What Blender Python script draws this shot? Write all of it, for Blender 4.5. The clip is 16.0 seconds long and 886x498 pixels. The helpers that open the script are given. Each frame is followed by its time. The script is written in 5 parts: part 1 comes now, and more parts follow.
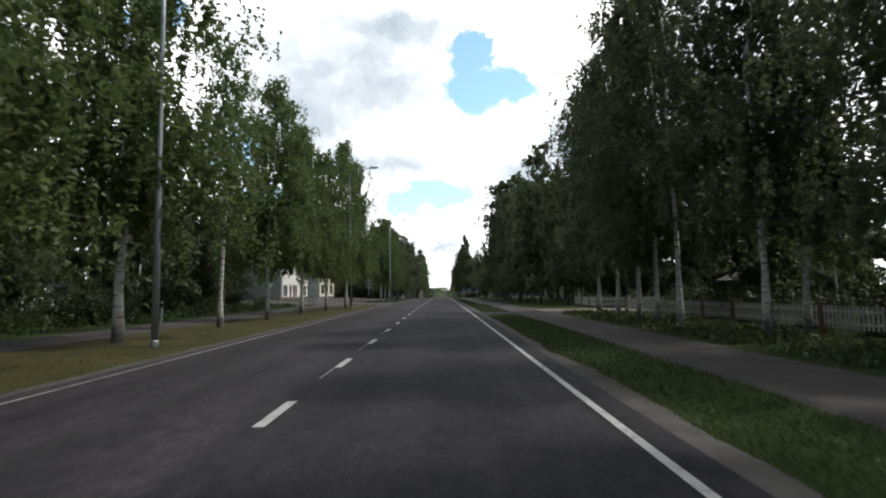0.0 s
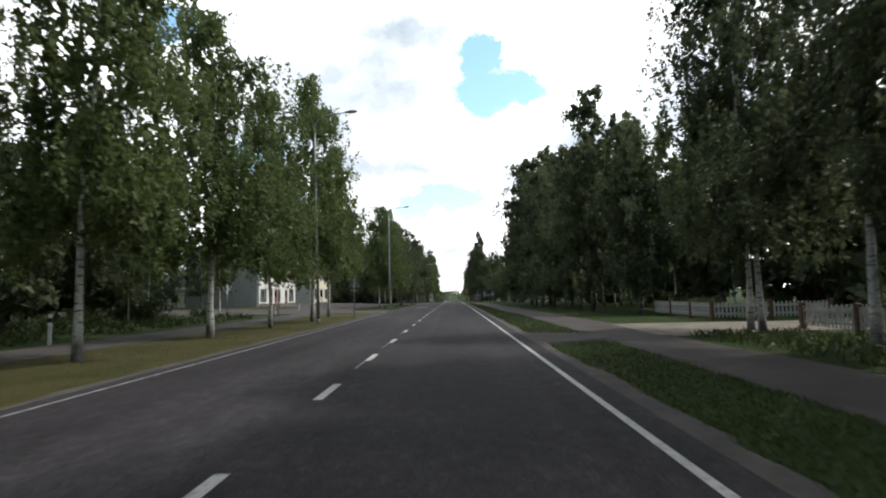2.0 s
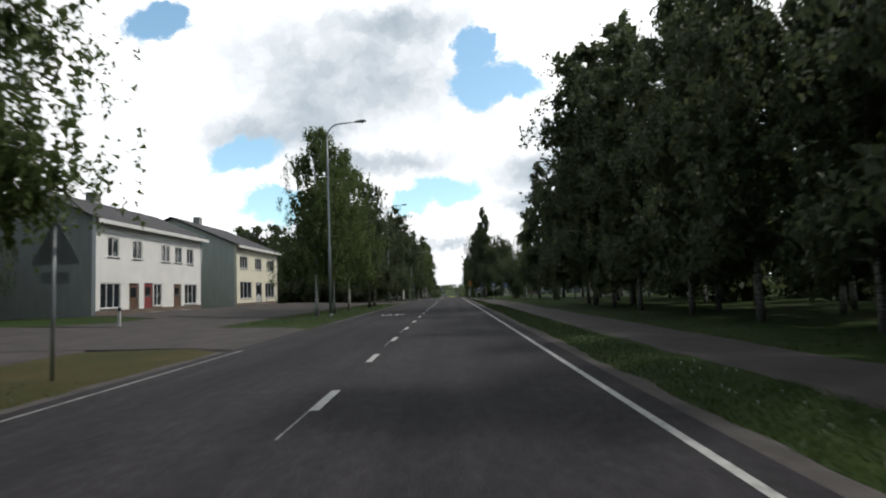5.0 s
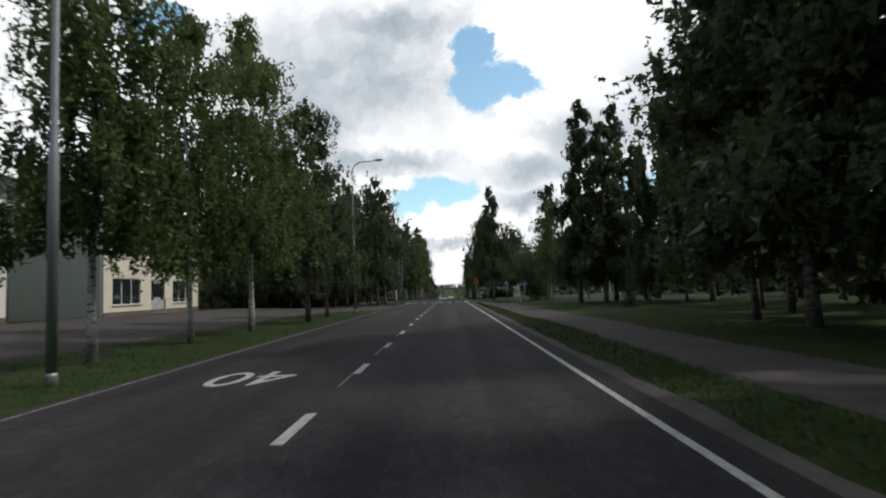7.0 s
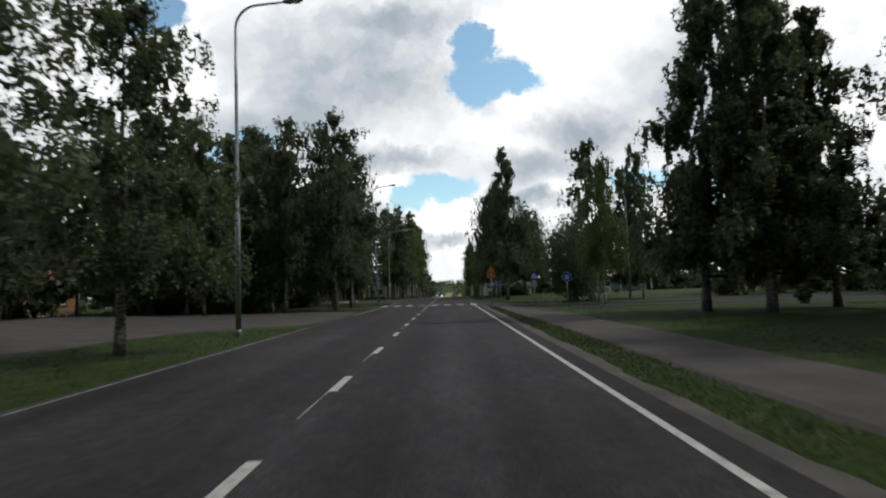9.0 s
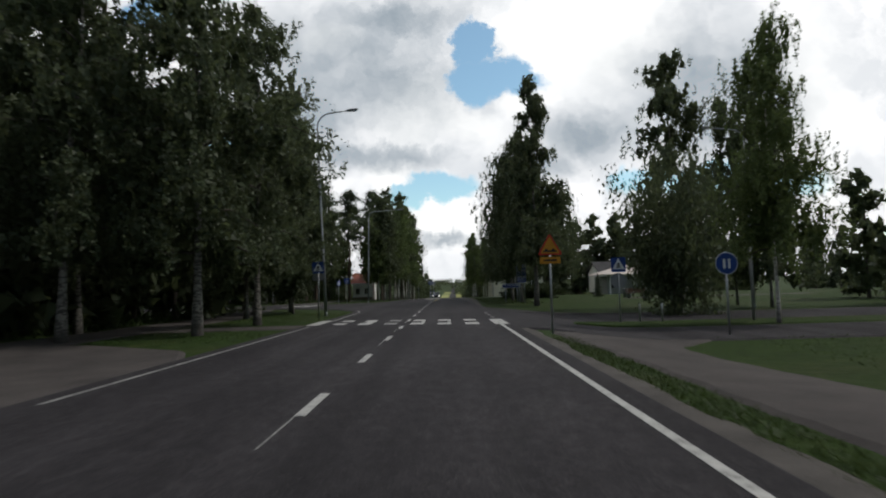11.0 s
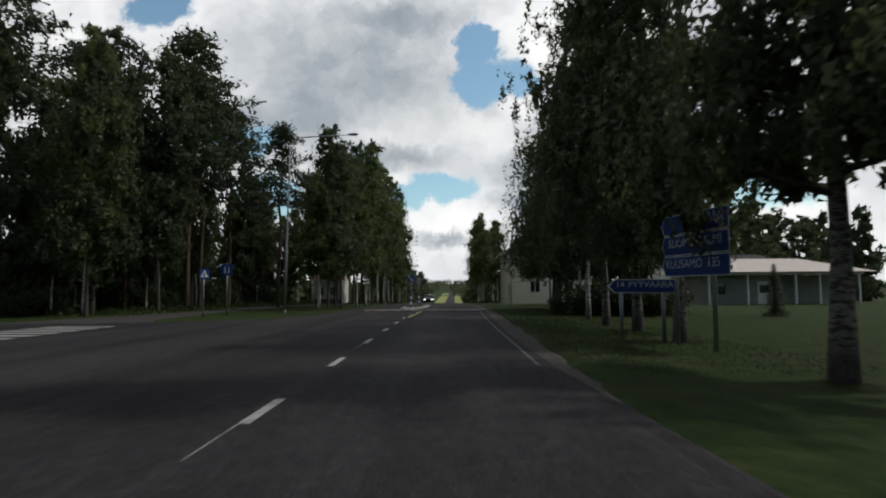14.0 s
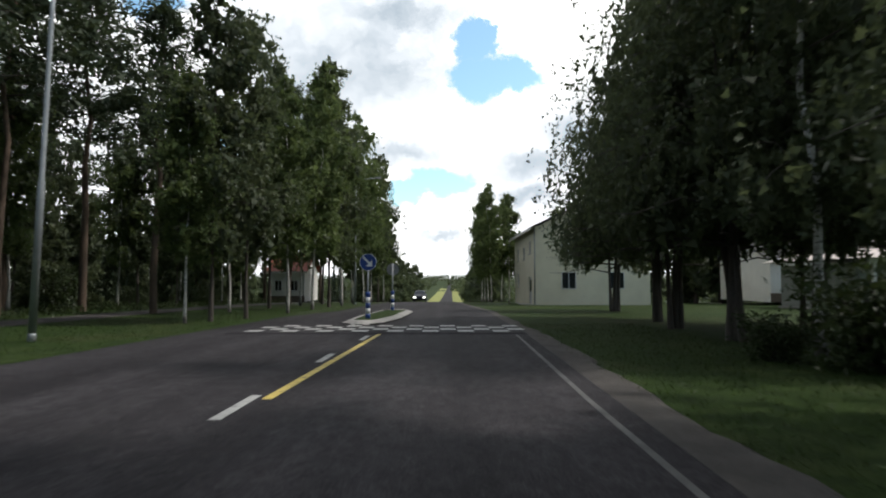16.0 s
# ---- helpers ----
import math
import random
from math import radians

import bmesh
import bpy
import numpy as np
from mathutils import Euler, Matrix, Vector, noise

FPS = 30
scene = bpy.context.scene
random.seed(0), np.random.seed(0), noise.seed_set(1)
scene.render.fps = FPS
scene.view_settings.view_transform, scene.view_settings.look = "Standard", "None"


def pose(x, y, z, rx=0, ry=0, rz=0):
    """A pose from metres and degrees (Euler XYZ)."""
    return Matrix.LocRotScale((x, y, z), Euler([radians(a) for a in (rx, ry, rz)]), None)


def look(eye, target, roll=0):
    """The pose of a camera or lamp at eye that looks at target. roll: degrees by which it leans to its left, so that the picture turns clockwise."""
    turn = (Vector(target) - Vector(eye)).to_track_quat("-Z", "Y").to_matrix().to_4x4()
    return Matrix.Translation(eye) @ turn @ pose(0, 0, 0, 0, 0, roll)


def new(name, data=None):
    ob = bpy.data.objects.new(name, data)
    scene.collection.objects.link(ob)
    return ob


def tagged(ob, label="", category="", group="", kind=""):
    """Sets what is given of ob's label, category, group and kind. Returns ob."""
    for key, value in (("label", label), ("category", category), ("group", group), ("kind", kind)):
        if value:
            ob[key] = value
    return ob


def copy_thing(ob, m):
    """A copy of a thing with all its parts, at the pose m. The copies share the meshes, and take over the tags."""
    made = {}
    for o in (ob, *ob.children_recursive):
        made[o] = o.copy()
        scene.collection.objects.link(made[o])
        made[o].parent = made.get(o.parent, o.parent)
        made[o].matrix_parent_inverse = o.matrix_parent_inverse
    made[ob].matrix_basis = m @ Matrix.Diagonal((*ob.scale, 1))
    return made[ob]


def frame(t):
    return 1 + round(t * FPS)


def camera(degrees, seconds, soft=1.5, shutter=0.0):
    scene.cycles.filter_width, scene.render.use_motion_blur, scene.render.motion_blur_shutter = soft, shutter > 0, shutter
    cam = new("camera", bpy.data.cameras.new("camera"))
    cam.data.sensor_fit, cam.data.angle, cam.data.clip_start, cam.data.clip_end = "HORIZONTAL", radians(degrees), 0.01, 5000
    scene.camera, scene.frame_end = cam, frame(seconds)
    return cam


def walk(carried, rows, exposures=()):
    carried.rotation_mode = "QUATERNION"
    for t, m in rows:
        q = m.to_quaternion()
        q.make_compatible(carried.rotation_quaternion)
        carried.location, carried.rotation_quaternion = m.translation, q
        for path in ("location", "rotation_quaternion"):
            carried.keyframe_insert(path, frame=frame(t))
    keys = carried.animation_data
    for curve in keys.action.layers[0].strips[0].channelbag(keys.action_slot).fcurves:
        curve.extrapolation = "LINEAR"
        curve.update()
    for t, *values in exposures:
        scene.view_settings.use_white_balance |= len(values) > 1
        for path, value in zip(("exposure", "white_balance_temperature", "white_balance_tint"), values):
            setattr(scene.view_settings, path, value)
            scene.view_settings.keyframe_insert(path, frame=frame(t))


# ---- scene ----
# ---- camera: a car drives down a straight town road, its lens 1.27 m above the asphalt ----
PROFILE = ((190, -0.78), (200, -0.92), (215, -1.22), (230, -1.62), (250, -2.32), (280, -3.7), (320, -6.0), (360, -8.4), (400, -10.2),
           (450, -11.3), (600, -12.2), (900, -12.6), (1050, -11.0), (1300, -3.0), (1600, 5.0), (2600, 8.0))


def road_z(y):
    """Height of the road: a long crest, then a dip and a far hill."""
    if y < 165:
        return -(y - 60) ** 2 / 23400.0
    a, b = PROFILE[0]
    if y < a:
        return -(y - 60) ** 2 / 23400.0 - (y - 165) ** 2 / 10800.0
    for (y0, z0), (y1, z1) in zip(PROFILE, PROFILE[1:]):
        if y <= y1:
            return z0 + (z1 - z0) * (y - y0) / (y1 - y0)
    return PROFILE[-1][1]


def ease(v):
    v = max(0.0, min(1.0, v))
    return v * v * (3 - 2 * v)


def land(x, y):
    """Height of the ground: it rises to the houses on the left and falls beside the junction on the right."""
    rise = 0.45 * ease((-x - 8) / 12) * ease((y - 66) / 14) * ease((138 - y) / 14)
    fall = 0.28 * ease((x - 4.2) / 3.5) * ease((y - 120) / 9) * ease((166 - y) / 14)
    return road_z(y) + rise - fall


EYE = 1.265
cam = camera(77.6, 16.0, soft=2.0, shutter=0.22)
DRIVE = (  # seconds, x, y, yaw, pitch, roll
    (0.0, 1.74, 9.76, -0.14, 4.46, 0.75),
    (0.5, 1.75, 13.01, 0.25, 4.54, 1.00),
    (1.0, 1.75, 16.58, 0.64, 4.68, 1.14),
    (1.5, 1.74, 20.00, 0.91, 4.77, 1.20),
    (2.0, 1.70, 24.17, 1.07, 4.82, 1.30),
    (2.5, 1.65, 28.45, 1.08, 4.80, 1.41),
    (3.0, 1.60, 33.12, 1.13, 4.79, 1.53),
    (3.5, 1.57, 37.81, 1.05, 4.69, 1.70),
    (4.0, 1.54, 43.14, 0.91, 4.53, 1.97),
    (4.5, 1.53, 47.96, 0.81, 4.20, 2.06),
    (7.0, 1.53, 74.25, 0.68, 4.18, 2.23),
    (7.5, 1.53, 79.11, 0.53, 4.18, 2.26),
    (8.0, 1.52, 84.63, 0.48, 4.04, 2.20),
    (8.5, 1.52, 90.22, 0.56, 3.93, 2.10),
    (9.0, 1.51, 95.99, 0.52, 3.80, 1.99),
    (11.5, 1.54, 122.77, 0.26, 3.69, 1.39),
    (12.0, 1.62, 128.30, 0.15, 3.75, 1.22),
    (12.5, 1.71, 133.60, 0.12, 3.82, 1.02),
    (13.0, 1.78, 139.12, 0.19, 3.91, 0.78),
    (13.5, 1.85, 144.22, 0.22, 3.81, 0.54),
    (14.0, 1.93, 149.69, 0.21, 3.79, 0.32),
    (14.5, 2.01, 154.66, 0.21, 3.92, 0.15),
    (15.0, 2.04, 160.06, 0.20, 3.67, 0.09),
    (15.5, 2.08, 164.93, 0.03, 3.49, 0.08),
    (16.0, 2.17, 169.72, -0.05, 3.28, 0.02),
)
PATH = [(t, pose(x, y, road_z(y) + EYE, 90 + p, r, a)) for t, x, y, a, p, r in DRIVE]
walk(cam, PATH, exposures=((0.0, -0.42), (2.0, -0.22), (3.0, -0.40), (3.5, -0.42), (4.5, -0.62), (7.0, -0.92), (9.0, -1.02), (11.5, -1.25),
                           (12.2, -1.45), (13.0, -1.45), (14.0, -1.35), (15.0, -0.95), (15.5, -0.65), (16.0, -0.5)))

# ---- sky: broken white and grey cloud with blue holes; a sun veiled by cloud, high on the right ----
SUN_ELEVATION, SUN_AZIMUTH = 53.0, 82.0  # degrees; azimuth from straight ahead towards the right


class Nodes:
    """Short hand for building node trees."""

    def __init__(self, tree):
        self.tree = tree
        tree.nodes.clear()

    def add(self, kind, **settings):
        n = self.tree.nodes.new(kind)
        for key, value in settings.items():
            n.inputs[int(key[3:])].default_value = value
        return n

    def vector(self, op):
        n = self.add("ShaderNodeVectorMath")
        n.operation = op
        return n

    def link(self, a, b):
        self.tree.links.new(a, b)

    def math(self, op, a, b=0.0, clamp=False):
        n = self.add("ShaderNodeMath")
        n.operation, n.use_clamp = op, clamp
        for i, v in enumerate((a, b)):
            if isinstance(v, (int, float)):
                n.inputs[i].default_value = v
            else:
                self.link(v, n.inputs[i])
        return n.outputs[0]

    def noise(self, vector, scale, detail=4.0, rough=0.55, stretch=None):
        if stretch:
            m = self.add("ShaderNodeMapping")
            m.inputs["Scale"].default_value = stretch
            self.link(vector, m.inputs["Vector"])
            vector = m.outputs[0]
        n = self.add("ShaderNodeTexNoise")
        n.inputs["Scale"].default_value, n.inputs["Detail"].default_value = scale, detail
        n.inputs["Roughness"].default_value = rough
        self.link(vector, n.inputs["Vector"])
        return n.outputs["Fac"], n.outputs["Color"]

    def ramp(self, value, *stops):
        n = self.add("ShaderNodeValToRGB")
        r = n.color_ramp
        while len(r.elements) < len(stops):
            r.elements.new(0.5)
        for e, (p, c) in zip(r.elements, stops):
            e.position = p
            e.color = (c, c, c, 1) if isinstance(c, (int, float)) else (*c, 1)
        self.link(value, n.inputs[0])
        return n.outputs[0]

    def mix(self, fac, a, b):
        n = self.add("ShaderNodeMix")
        n.data_type = "RGBA"
        for i, v in ((0, fac), (6, a), (7, b)):
            if isinstance(v, (int, float)):
                n.inputs[i].default_value = v
            elif isinstance(v, tuple):
                n.inputs[i].default_value = (*v, 1)
            else:
                self.link(v, n.inputs[i])
        return n.outputs[2]


def build_sky():
    world = bpy.data.worlds.new("sky")
    scene.world = world
    world.use_nodes = True
    k = Nodes(world.node_tree)
    sky = k.add("ShaderNodeTexSky")
    sky.sky_type, sky.sun_disc = "NISHITA", False
    sky.sun_elevation, sky.sun_rotation = radians(SUN_ELEVATION), radians(SUN_AZIMUTH)
    place = k.add("ShaderNodeTexCoord").outputs["Generated"]
    sep = k.add("ShaderNodeSeparateXYZ")
    k.link(place, sep.inputs[0])
    ahead = k.math("MAXIMUM", sep.outputs[1], 0.12)
    flat = k.add("ShaderNodeCombineXYZ")
    k.link(k.math("DIVIDE", sep.outputs[0], ahead), flat.inputs[0])
    k.link(k.math("DIVIDE", sep.outputs[2], ahead), flat.inputs[1])
    flat = flat.outputs[0]
    wob = k.vector("MULTIPLY_ADD")
    k.link(k.noise(flat, 7.0, 9.0, 0.72)[1], wob.inputs[0])
    wob.inputs[1].default_value, wob.inputs[2].default_value = (0.15, 0.13, 0), (-0.075, -0.065, 0)
    moved = k.vector("ADD")
    k.link(flat, moved.inputs[0])
    k.link(wob.outputs[0], moved.inputs[1])
    moved = moved.outputs[0]

    def blobs(spots, soft):
        total = None
        for u, v, ru, rv, lean in spots:
            m = k.add("ShaderNodeMapping")
            m.vector_type = "TEXTURE"
            m.inputs["Location"].default_value, m.inputs["Scale"].default_value = (u, v, 0), (ru, rv, 1)
            m.inputs["Rotation"].default_value = (0, 0, radians(lean))
            k.link(moved, m.inputs["Vector"])
            length = k.vector("LENGTH")
            k.link(m.outputs[0], length.inputs[0])
            one = k.add("ShaderNodeMapRange")
            one.interpolation_type = "SMOOTHSTEP"
            one.inputs[1].default_value, one.inputs[2].default_value = 1 + soft, 1 - soft
            k.link(length.outputs["Value"], one.inputs[0])
            total = one.outputs[0] if total is None else k.math("MAXIMUM", total, one.outputs[0])
        return total

    holes = blobs(((0.060, 0.445, 0.036, 0.036, 30), (0.115, 0.388, 0.080, 0.038, -6), (0.058, 0.378, 0.048, 0.042, 0), (-0.005, 0.178, 0.068, 0.034, 0), (-0.065, 0.160, 0.040, 0.030, 30),
                   (-0.365, 0.262, 0.075, 0.040, 10), (-0.325, 0.160, 0.07, 0.035, 0), (-0.53, 0.53, 0.06, 0.04, 0),
                   (0.545, 0.165, 0.15, 0.035, 0), (0.36, 0.175, 0.06, 0.02, 0)), 0.20)
    greys = blobs(((-0.227, 0.355, 0.13, 0.10, 20), (-0.16, 0.40, 0.21, 0.11, -10), (-0.30, 0.31, 0.16, 0.05, 0), (-0.13, 0.236, 0.13, 0.03, 0), (0.50, 0.34, 0.16, 0.13, -15), (0.17, 0.215, 0.085, 0.035, 0),
                   (0.27, 0.27, 0.12, 0.05, 0), (0.157, 0.149, 0.05, 0.018, 0), (-0.08, 0.50, 0.12, 0.04, 0), (0.0, 0.085, 0.05, 0.012, 0)), 0.85)
    whites = blobs(((-0.055, 0.325, 0.075, 0.06, 20), (-0.109, 0.200, 0.05, 0.03, 0), (0.003, 0.105, 0.07, 0.035, 0), (0.276, 0.46, 0.14, 0.10, 0), (0.153, 0.345, 0.05, 0.03, 20), (0.04, 0.30, 0.08, 0.03, -20),
                    (0.172, 0.255, 0.06, 0.02, 0), (0.66, 0.30, 0.07, 0.2, 0), (0.60, 0.11, 0.12, 0.04, 0), (-0.20, 0.47, 0.05, 0.02, 0), (-0.42, 0.18, 0.06, 0.05, 0)), 0.7)
    puff = k.noise(moved, 9.0, 8.0, 0.62)[0]
    back = k.math("LESS_THAN", sep.outputs[1], 0.35)
    broken = k.ramp(k.noise(place, 2.6, 6.0, 0.6)[0], (0.48, 0.0), (0.62, 0.8))
    holes = k.math("MAXIMUM", holes, k.math("MULTIPLY", back, broken))
    grey = k.math("MULTIPLY", greys, k.ramp(puff, (0.30, 1.0), (0.70, 0.66)))
    cloud = k.mix(k.ramp(puff, (0.40, 0.0), (0.62, 1.0)), (1.85, 1.91, 1.98), (2.5, 2.5, 2.52))
    cloud = k.mix(k.math("MULTIPLY", whites, 0.8), cloud, (2.7, 2.7, 2.66))
    cloud = k.mix(grey, cloud, (0.70, 0.83, 0.95))
    blue = k.vector("MULTIPLY")
    k.link(sky.outputs[0], blue.inputs[0])
    blue.inputs[1].default_value = (0.34, 0.39, 0.35)
    # unseen cloud overhead and behind, dimmed to lower the light on the scene
    sky_dimming = k.add("ShaderNodeMapRange")
    sky_dimming.interpolation_type = "SMOOTHSTEP"
    for i, v in ((1, 0.30), (2, 0.80), (3, 0.27), (4, 1.0)):
        sky_dimming.inputs[i].default_value = v
    k.link(sep.outputs[1], sky_dimming.inputs[0])
    shade = k.vector("SCALE")
    k.link(cloud, shade.inputs[0])
    k.link(sky_dimming.outputs[0], shade.inputs["Scale"])
    cloud = shade.outputs[0]
    bg = k.add("ShaderNodeBackground", in_1=1.0)
    k.link(k.mix(holes, cloud, blue.outputs[0]), bg.inputs[0])
    k.link(bg.outputs[0], k.add("ShaderNodeOutputWorld").inputs[0])


build_sky()
sun = new("sun", bpy.data.lights.new("sun", "SUN"))
sun.data.energy, sun.data.angle, sun.data.color = 3.6, radians(3.0), (1.0, 0.95, 0.89)
a, e = radians(SUN_AZIMUTH), radians(SUN_ELEVATION)
sun.matrix_world = look((math.sin(a) * math.cos(e) * 100, math.cos(a) * math.cos(e) * 100, math.sin(e) * 100), (0, 0, 0))


# ---- materials ----
def material(name, paint, rough=0.8, metal=0.0, bump=None, spec=0.5):
    """paint(k, place) gives the colour socket or a tuple; bump(k, place) gives (height socket, distance)."""
    m = bpy.data.materials.new(name)
    m.use_nodes = True
    k = Nodes(m.node_tree)
    place = k.add("ShaderNodeTexCoord").outputs["Object"]
    b = k.add("ShaderNodeBsdfPrincipled")
    c = paint(k, place)
    if isinstance(c, tuple):
        b.inputs["Base Color"].default_value = (*c, 1)
    else:
        k.link(c, b.inputs["Base Color"])
    b.inputs["Roughness"].default_value, b.inputs["Metallic"].default_value = rough, metal
    b.inputs["Specular IOR Level"].default_value = spec
    if bump:
        h, d = bump(k, place)
        n = k.add("ShaderNodeBump", in_1=d)
        n.inputs["Strength"].default_value = 0.8
        n.inputs["Distance"].default_value = d
        k.link(h, n.inputs["Height"])
        k.link(n.outputs[0], b.inputs["Normal"])
    k.link(b.outputs[0], k.add("ShaderNodeOutputMaterial").inputs[0])
    return m


def mottled(dark, light, scale, fine=60.0, stretch=None):
    def paint(k, place):
        big, small = k.noise(place, scale, 5, 0.6, stretch)[0], k.noise(place, fine, 3, 0.6)[0]
        return k.ramp(k.math("ADD", k.math("MULTIPLY", big, 0.65), k.math("MULTIPLY", small, 0.35)), (0.32, dark), (0.68, light))
    return paint


def grain(scale, depth):
    return lambda k, place: (k.noise(place, scale, 4, 0.7)[0], depth)


def asphalt_paint(k, place):
    stones = k.noise(place, 55, 2, 0.7)[0]
    patch = k.noise(place, 0.35, 5, 0.65, (1.0, 0.35, 1))[0]
    tracks = k.noise(place, 1.3, 2, 0.5, (1.0, 0.012, 1))[0]
    blots = k.noise(place, 7.0, 6, 0.75, (1.0, 0.6, 1))[0]
    stones = k.math("ADD", k.math("MULTIPLY", stones, 0.6), k.math("MULTIPLY", blots, 0.4))
    v = k.math("ADD", k.math("MULTIPLY", stones, 0.62), k.math("ADD", k.math("MULTIPLY", patch, 0.20), k.math("MULTIPLY", tracks, 0.18)))
    base = k.ramp(v, (0.43, (0.016, 0.0147, 0.0166)), (0.52, (0.0330, 0.0307, 0.0338)), (0.60, (0.066, 0.062, 0.0665)))
    speck = k.ramp(k.noise(place, 85, 1, 0.5)[0], (0.66, 0.0), (0.74, 0.7))
    base = k.mix(speck, base, (0.15, 0.145, 0.14))
    cell = k.add("ShaderNodeTexVoronoi")
    cell.feature = "DISTANCE_TO_EDGE"
    cell.inputs["Scale"].default_value = 0.16
    warp = k.vector("MULTIPLY_ADD")
    k.link(k.noise(place, 0.8, 5, 0.7)[1], warp.inputs[0])
    warp.inputs[1].default_value = (2.2, 2.2, 0)
    k.link(place, warp.inputs[2])
    k.link(warp.outputs[0], cell.inputs["Vector"])
    crack = k.ramp(cell.outputs["Distance"], (0.0, 0.55), (0.006, 0.0))
    return k.mix(crack, base, (0.03, 0.03, 0.03))


def worn_paint(k, place):
    wear = k.noise(place, 7, 5, 0.75)[0]
    fine = k.noise(place, 70, 2, 0.6)[0]
    v = k.math("ADD", k.math("MULTIPLY", wear, 0.7), k.math("MULTIPLY", fine, 0.3))
    return k.ramp(v, (0.36, (0.12, 0.12, 0.115)), (0.47, (0.36, 0.36, 0.345)), (0.7, (0.52, 0.52, 0.50)))


def faint_paint(k, place):
    v = k.math("ADD", k.math("MULTIPLY", k.noise(place, 4, 5, 0.75)[0], 0.7), k.math("MULTIPLY", k.noise(place, 70, 2, 0.6)[0], 0.3))
    return k.ramp(v, (0.42, (0.10, 0.10, 0.098)), (0.57, (0.27, 0.27, 0.26)), (0.76, (0.44, 0.44, 0.42)))


def yellow_paint(k, place):
    v = k.noise(place, 9, 5, 0.75)[0]
    return k.ramp(v, (0.36, (0.12, 0.11, 0.09)), (0.46, (0.55, 0.42, 0.10)), (0.7, (0.66, 0.52, 0.13)))


def soil_paint(k, place):
    big = k.noise(place, 0.25, 5, 0.6)[0]
    mid = k.noise(place, 2.2, 5, 0.65)[0]
    fine = k.noise(place, 40, 3, 0.7)[0]
    green = k.ramp(k.math("ADD", k.math("MULTIPLY", mid, 0.5), k.math("MULTIPLY", fine, 0.5)),
                   (0.32, (0.010, 0.021, 0.003)), (0.5, (0.020, 0.042, 0.005)), (0.68, (0.038, 0.070, 0.009)))
    dry = k.ramp(fine, (0.3, (0.048, 0.040, 0.020)), (0.7, (0.094, 0.079, 0.041)))
    return k.mix(k.ramp(k.math("ADD", k.math("MULTIPLY", big, 0.6), k.math("MULTIPLY", mid, 0.4)), (0.49, 0.0), (0.72, 0.6)), green, dry)


def leaf_material(name, dark, light, through_light=0.4):
    m = bpy.data.materials.new(name)
    m.use_nodes = True
    k = Nodes(m.node_tree)
    rnd = k.add("ShaderNodeNewGeometry").outputs["Random Per Island"]
    tree_rnd = k.add("ShaderNodeObjectInfo").outputs["Random"]
    v = k.math("ADD", k.math("MULTIPLY", rnd, 0.7), k.math("MULTIPLY", tree_rnd, 0.3))
    c = k.ramp(v, (0.1, dark), (0.9, light))
    b = k.add("ShaderNodeBsdfPrincipled")
    b.inputs["Roughness"].default_value, b.inputs["Specular IOR Level"].default_value = 0.55, 0.35
    k.link(c, b.inputs["Base Color"])
    t = k.add("ShaderNodeBsdfTranslucent")
    warm = k.mix(0.3, c, (0.15, 0.18, 0.06))
    k.link(warm, t.inputs[0])
    mixed = k.add("ShaderNodeMixShader", in_0=through_light)
    k.link(b.outputs[0], mixed.inputs[1])
    k.link(t.outputs[0], mixed.inputs[2])
    k.link(mixed.outputs[0], k.add("ShaderNodeOutputMaterial").inputs[0])
    return m


def birch_bark(pale, dull, band):
    return lambda k, place: birch_paint(k, place, pale, dull, band)


def birch_paint(k, place, pale=(0.68, 0.66, 0.62), dull=(0.40, 0.38, 0.34), band=0.53):
    bands = k.noise(place, 3.0, 4, 0.7, (1.5, 1.5, 5.0))[0]
    marks = k.ramp(bands, (band, 0.0), (band + 0.08, 0.9))
    white = k.ramp(k.noise(place, 14, 3, 0.6)[0], (0.3, dull), (0.7, pale))
    sep = k.add("ShaderNodeSeparateXYZ")
    k.link(place, sep.inputs[0])
    rugged = k.math("ADD", sep.outputs[2], k.math("MULTIPLY", k.noise(place, 4, 3, 0.6)[0], 0.9))
    foot = k.ramp(k.math("MULTIPLY", rugged, 0.5), (0.30, 0.9), (0.62, 0.0))
    return k.mix(k.math("MAXIMUM", marks, foot), white, (0.028, 0.025, 0.022))


def metal_paint(c):
    return lambda k, place: k.ramp(k.noise(place, 3, 5, 0.6)[0], (0.3, tuple(x * 0.78 for x in c)), (0.7, c))


ASPHALT = material("asphalt", asphalt_paint, 0.85, bump=grain(70, 0.006), spec=0.12)
GRAVEL_ASPHALT = material("worn_path", mottled((0.034, 0.030, 0.029), (0.080, 0.070, 0.066), 0.9, 45), 0.9, bump=grain(60, 0.008), spec=0.3)
DIRT = material("gravel_shoulder", mottled((0.050, 0.046, 0.043), (0.115, 0.106, 0.098), 1.5, 35), 0.95, bump=grain(40, 0.015), spec=0.2)
# driveway gravel, its colour lightened to read as lit by the sun
SUNLIT_GRAVEL = material("sunlit_gravel", mottled((0.13, 0.115, 0.095), (0.25, 0.225, 0.19), 1.2, 35), 0.95, bump=grain(40, 0.015), spec=0.2)
# grass lightened to look sunlit from afar
SUNLIT_GRASS = material("sunlit_grass", mottled((0.20, 0.23, 0.06), (0.36, 0.36, 0.13), 0.2, 8), 0.95, spec=0.2)
LINE = material("road_paint", worn_paint, 0.7)
FAINT = material("faded_road_paint", faint_paint, 0.75)
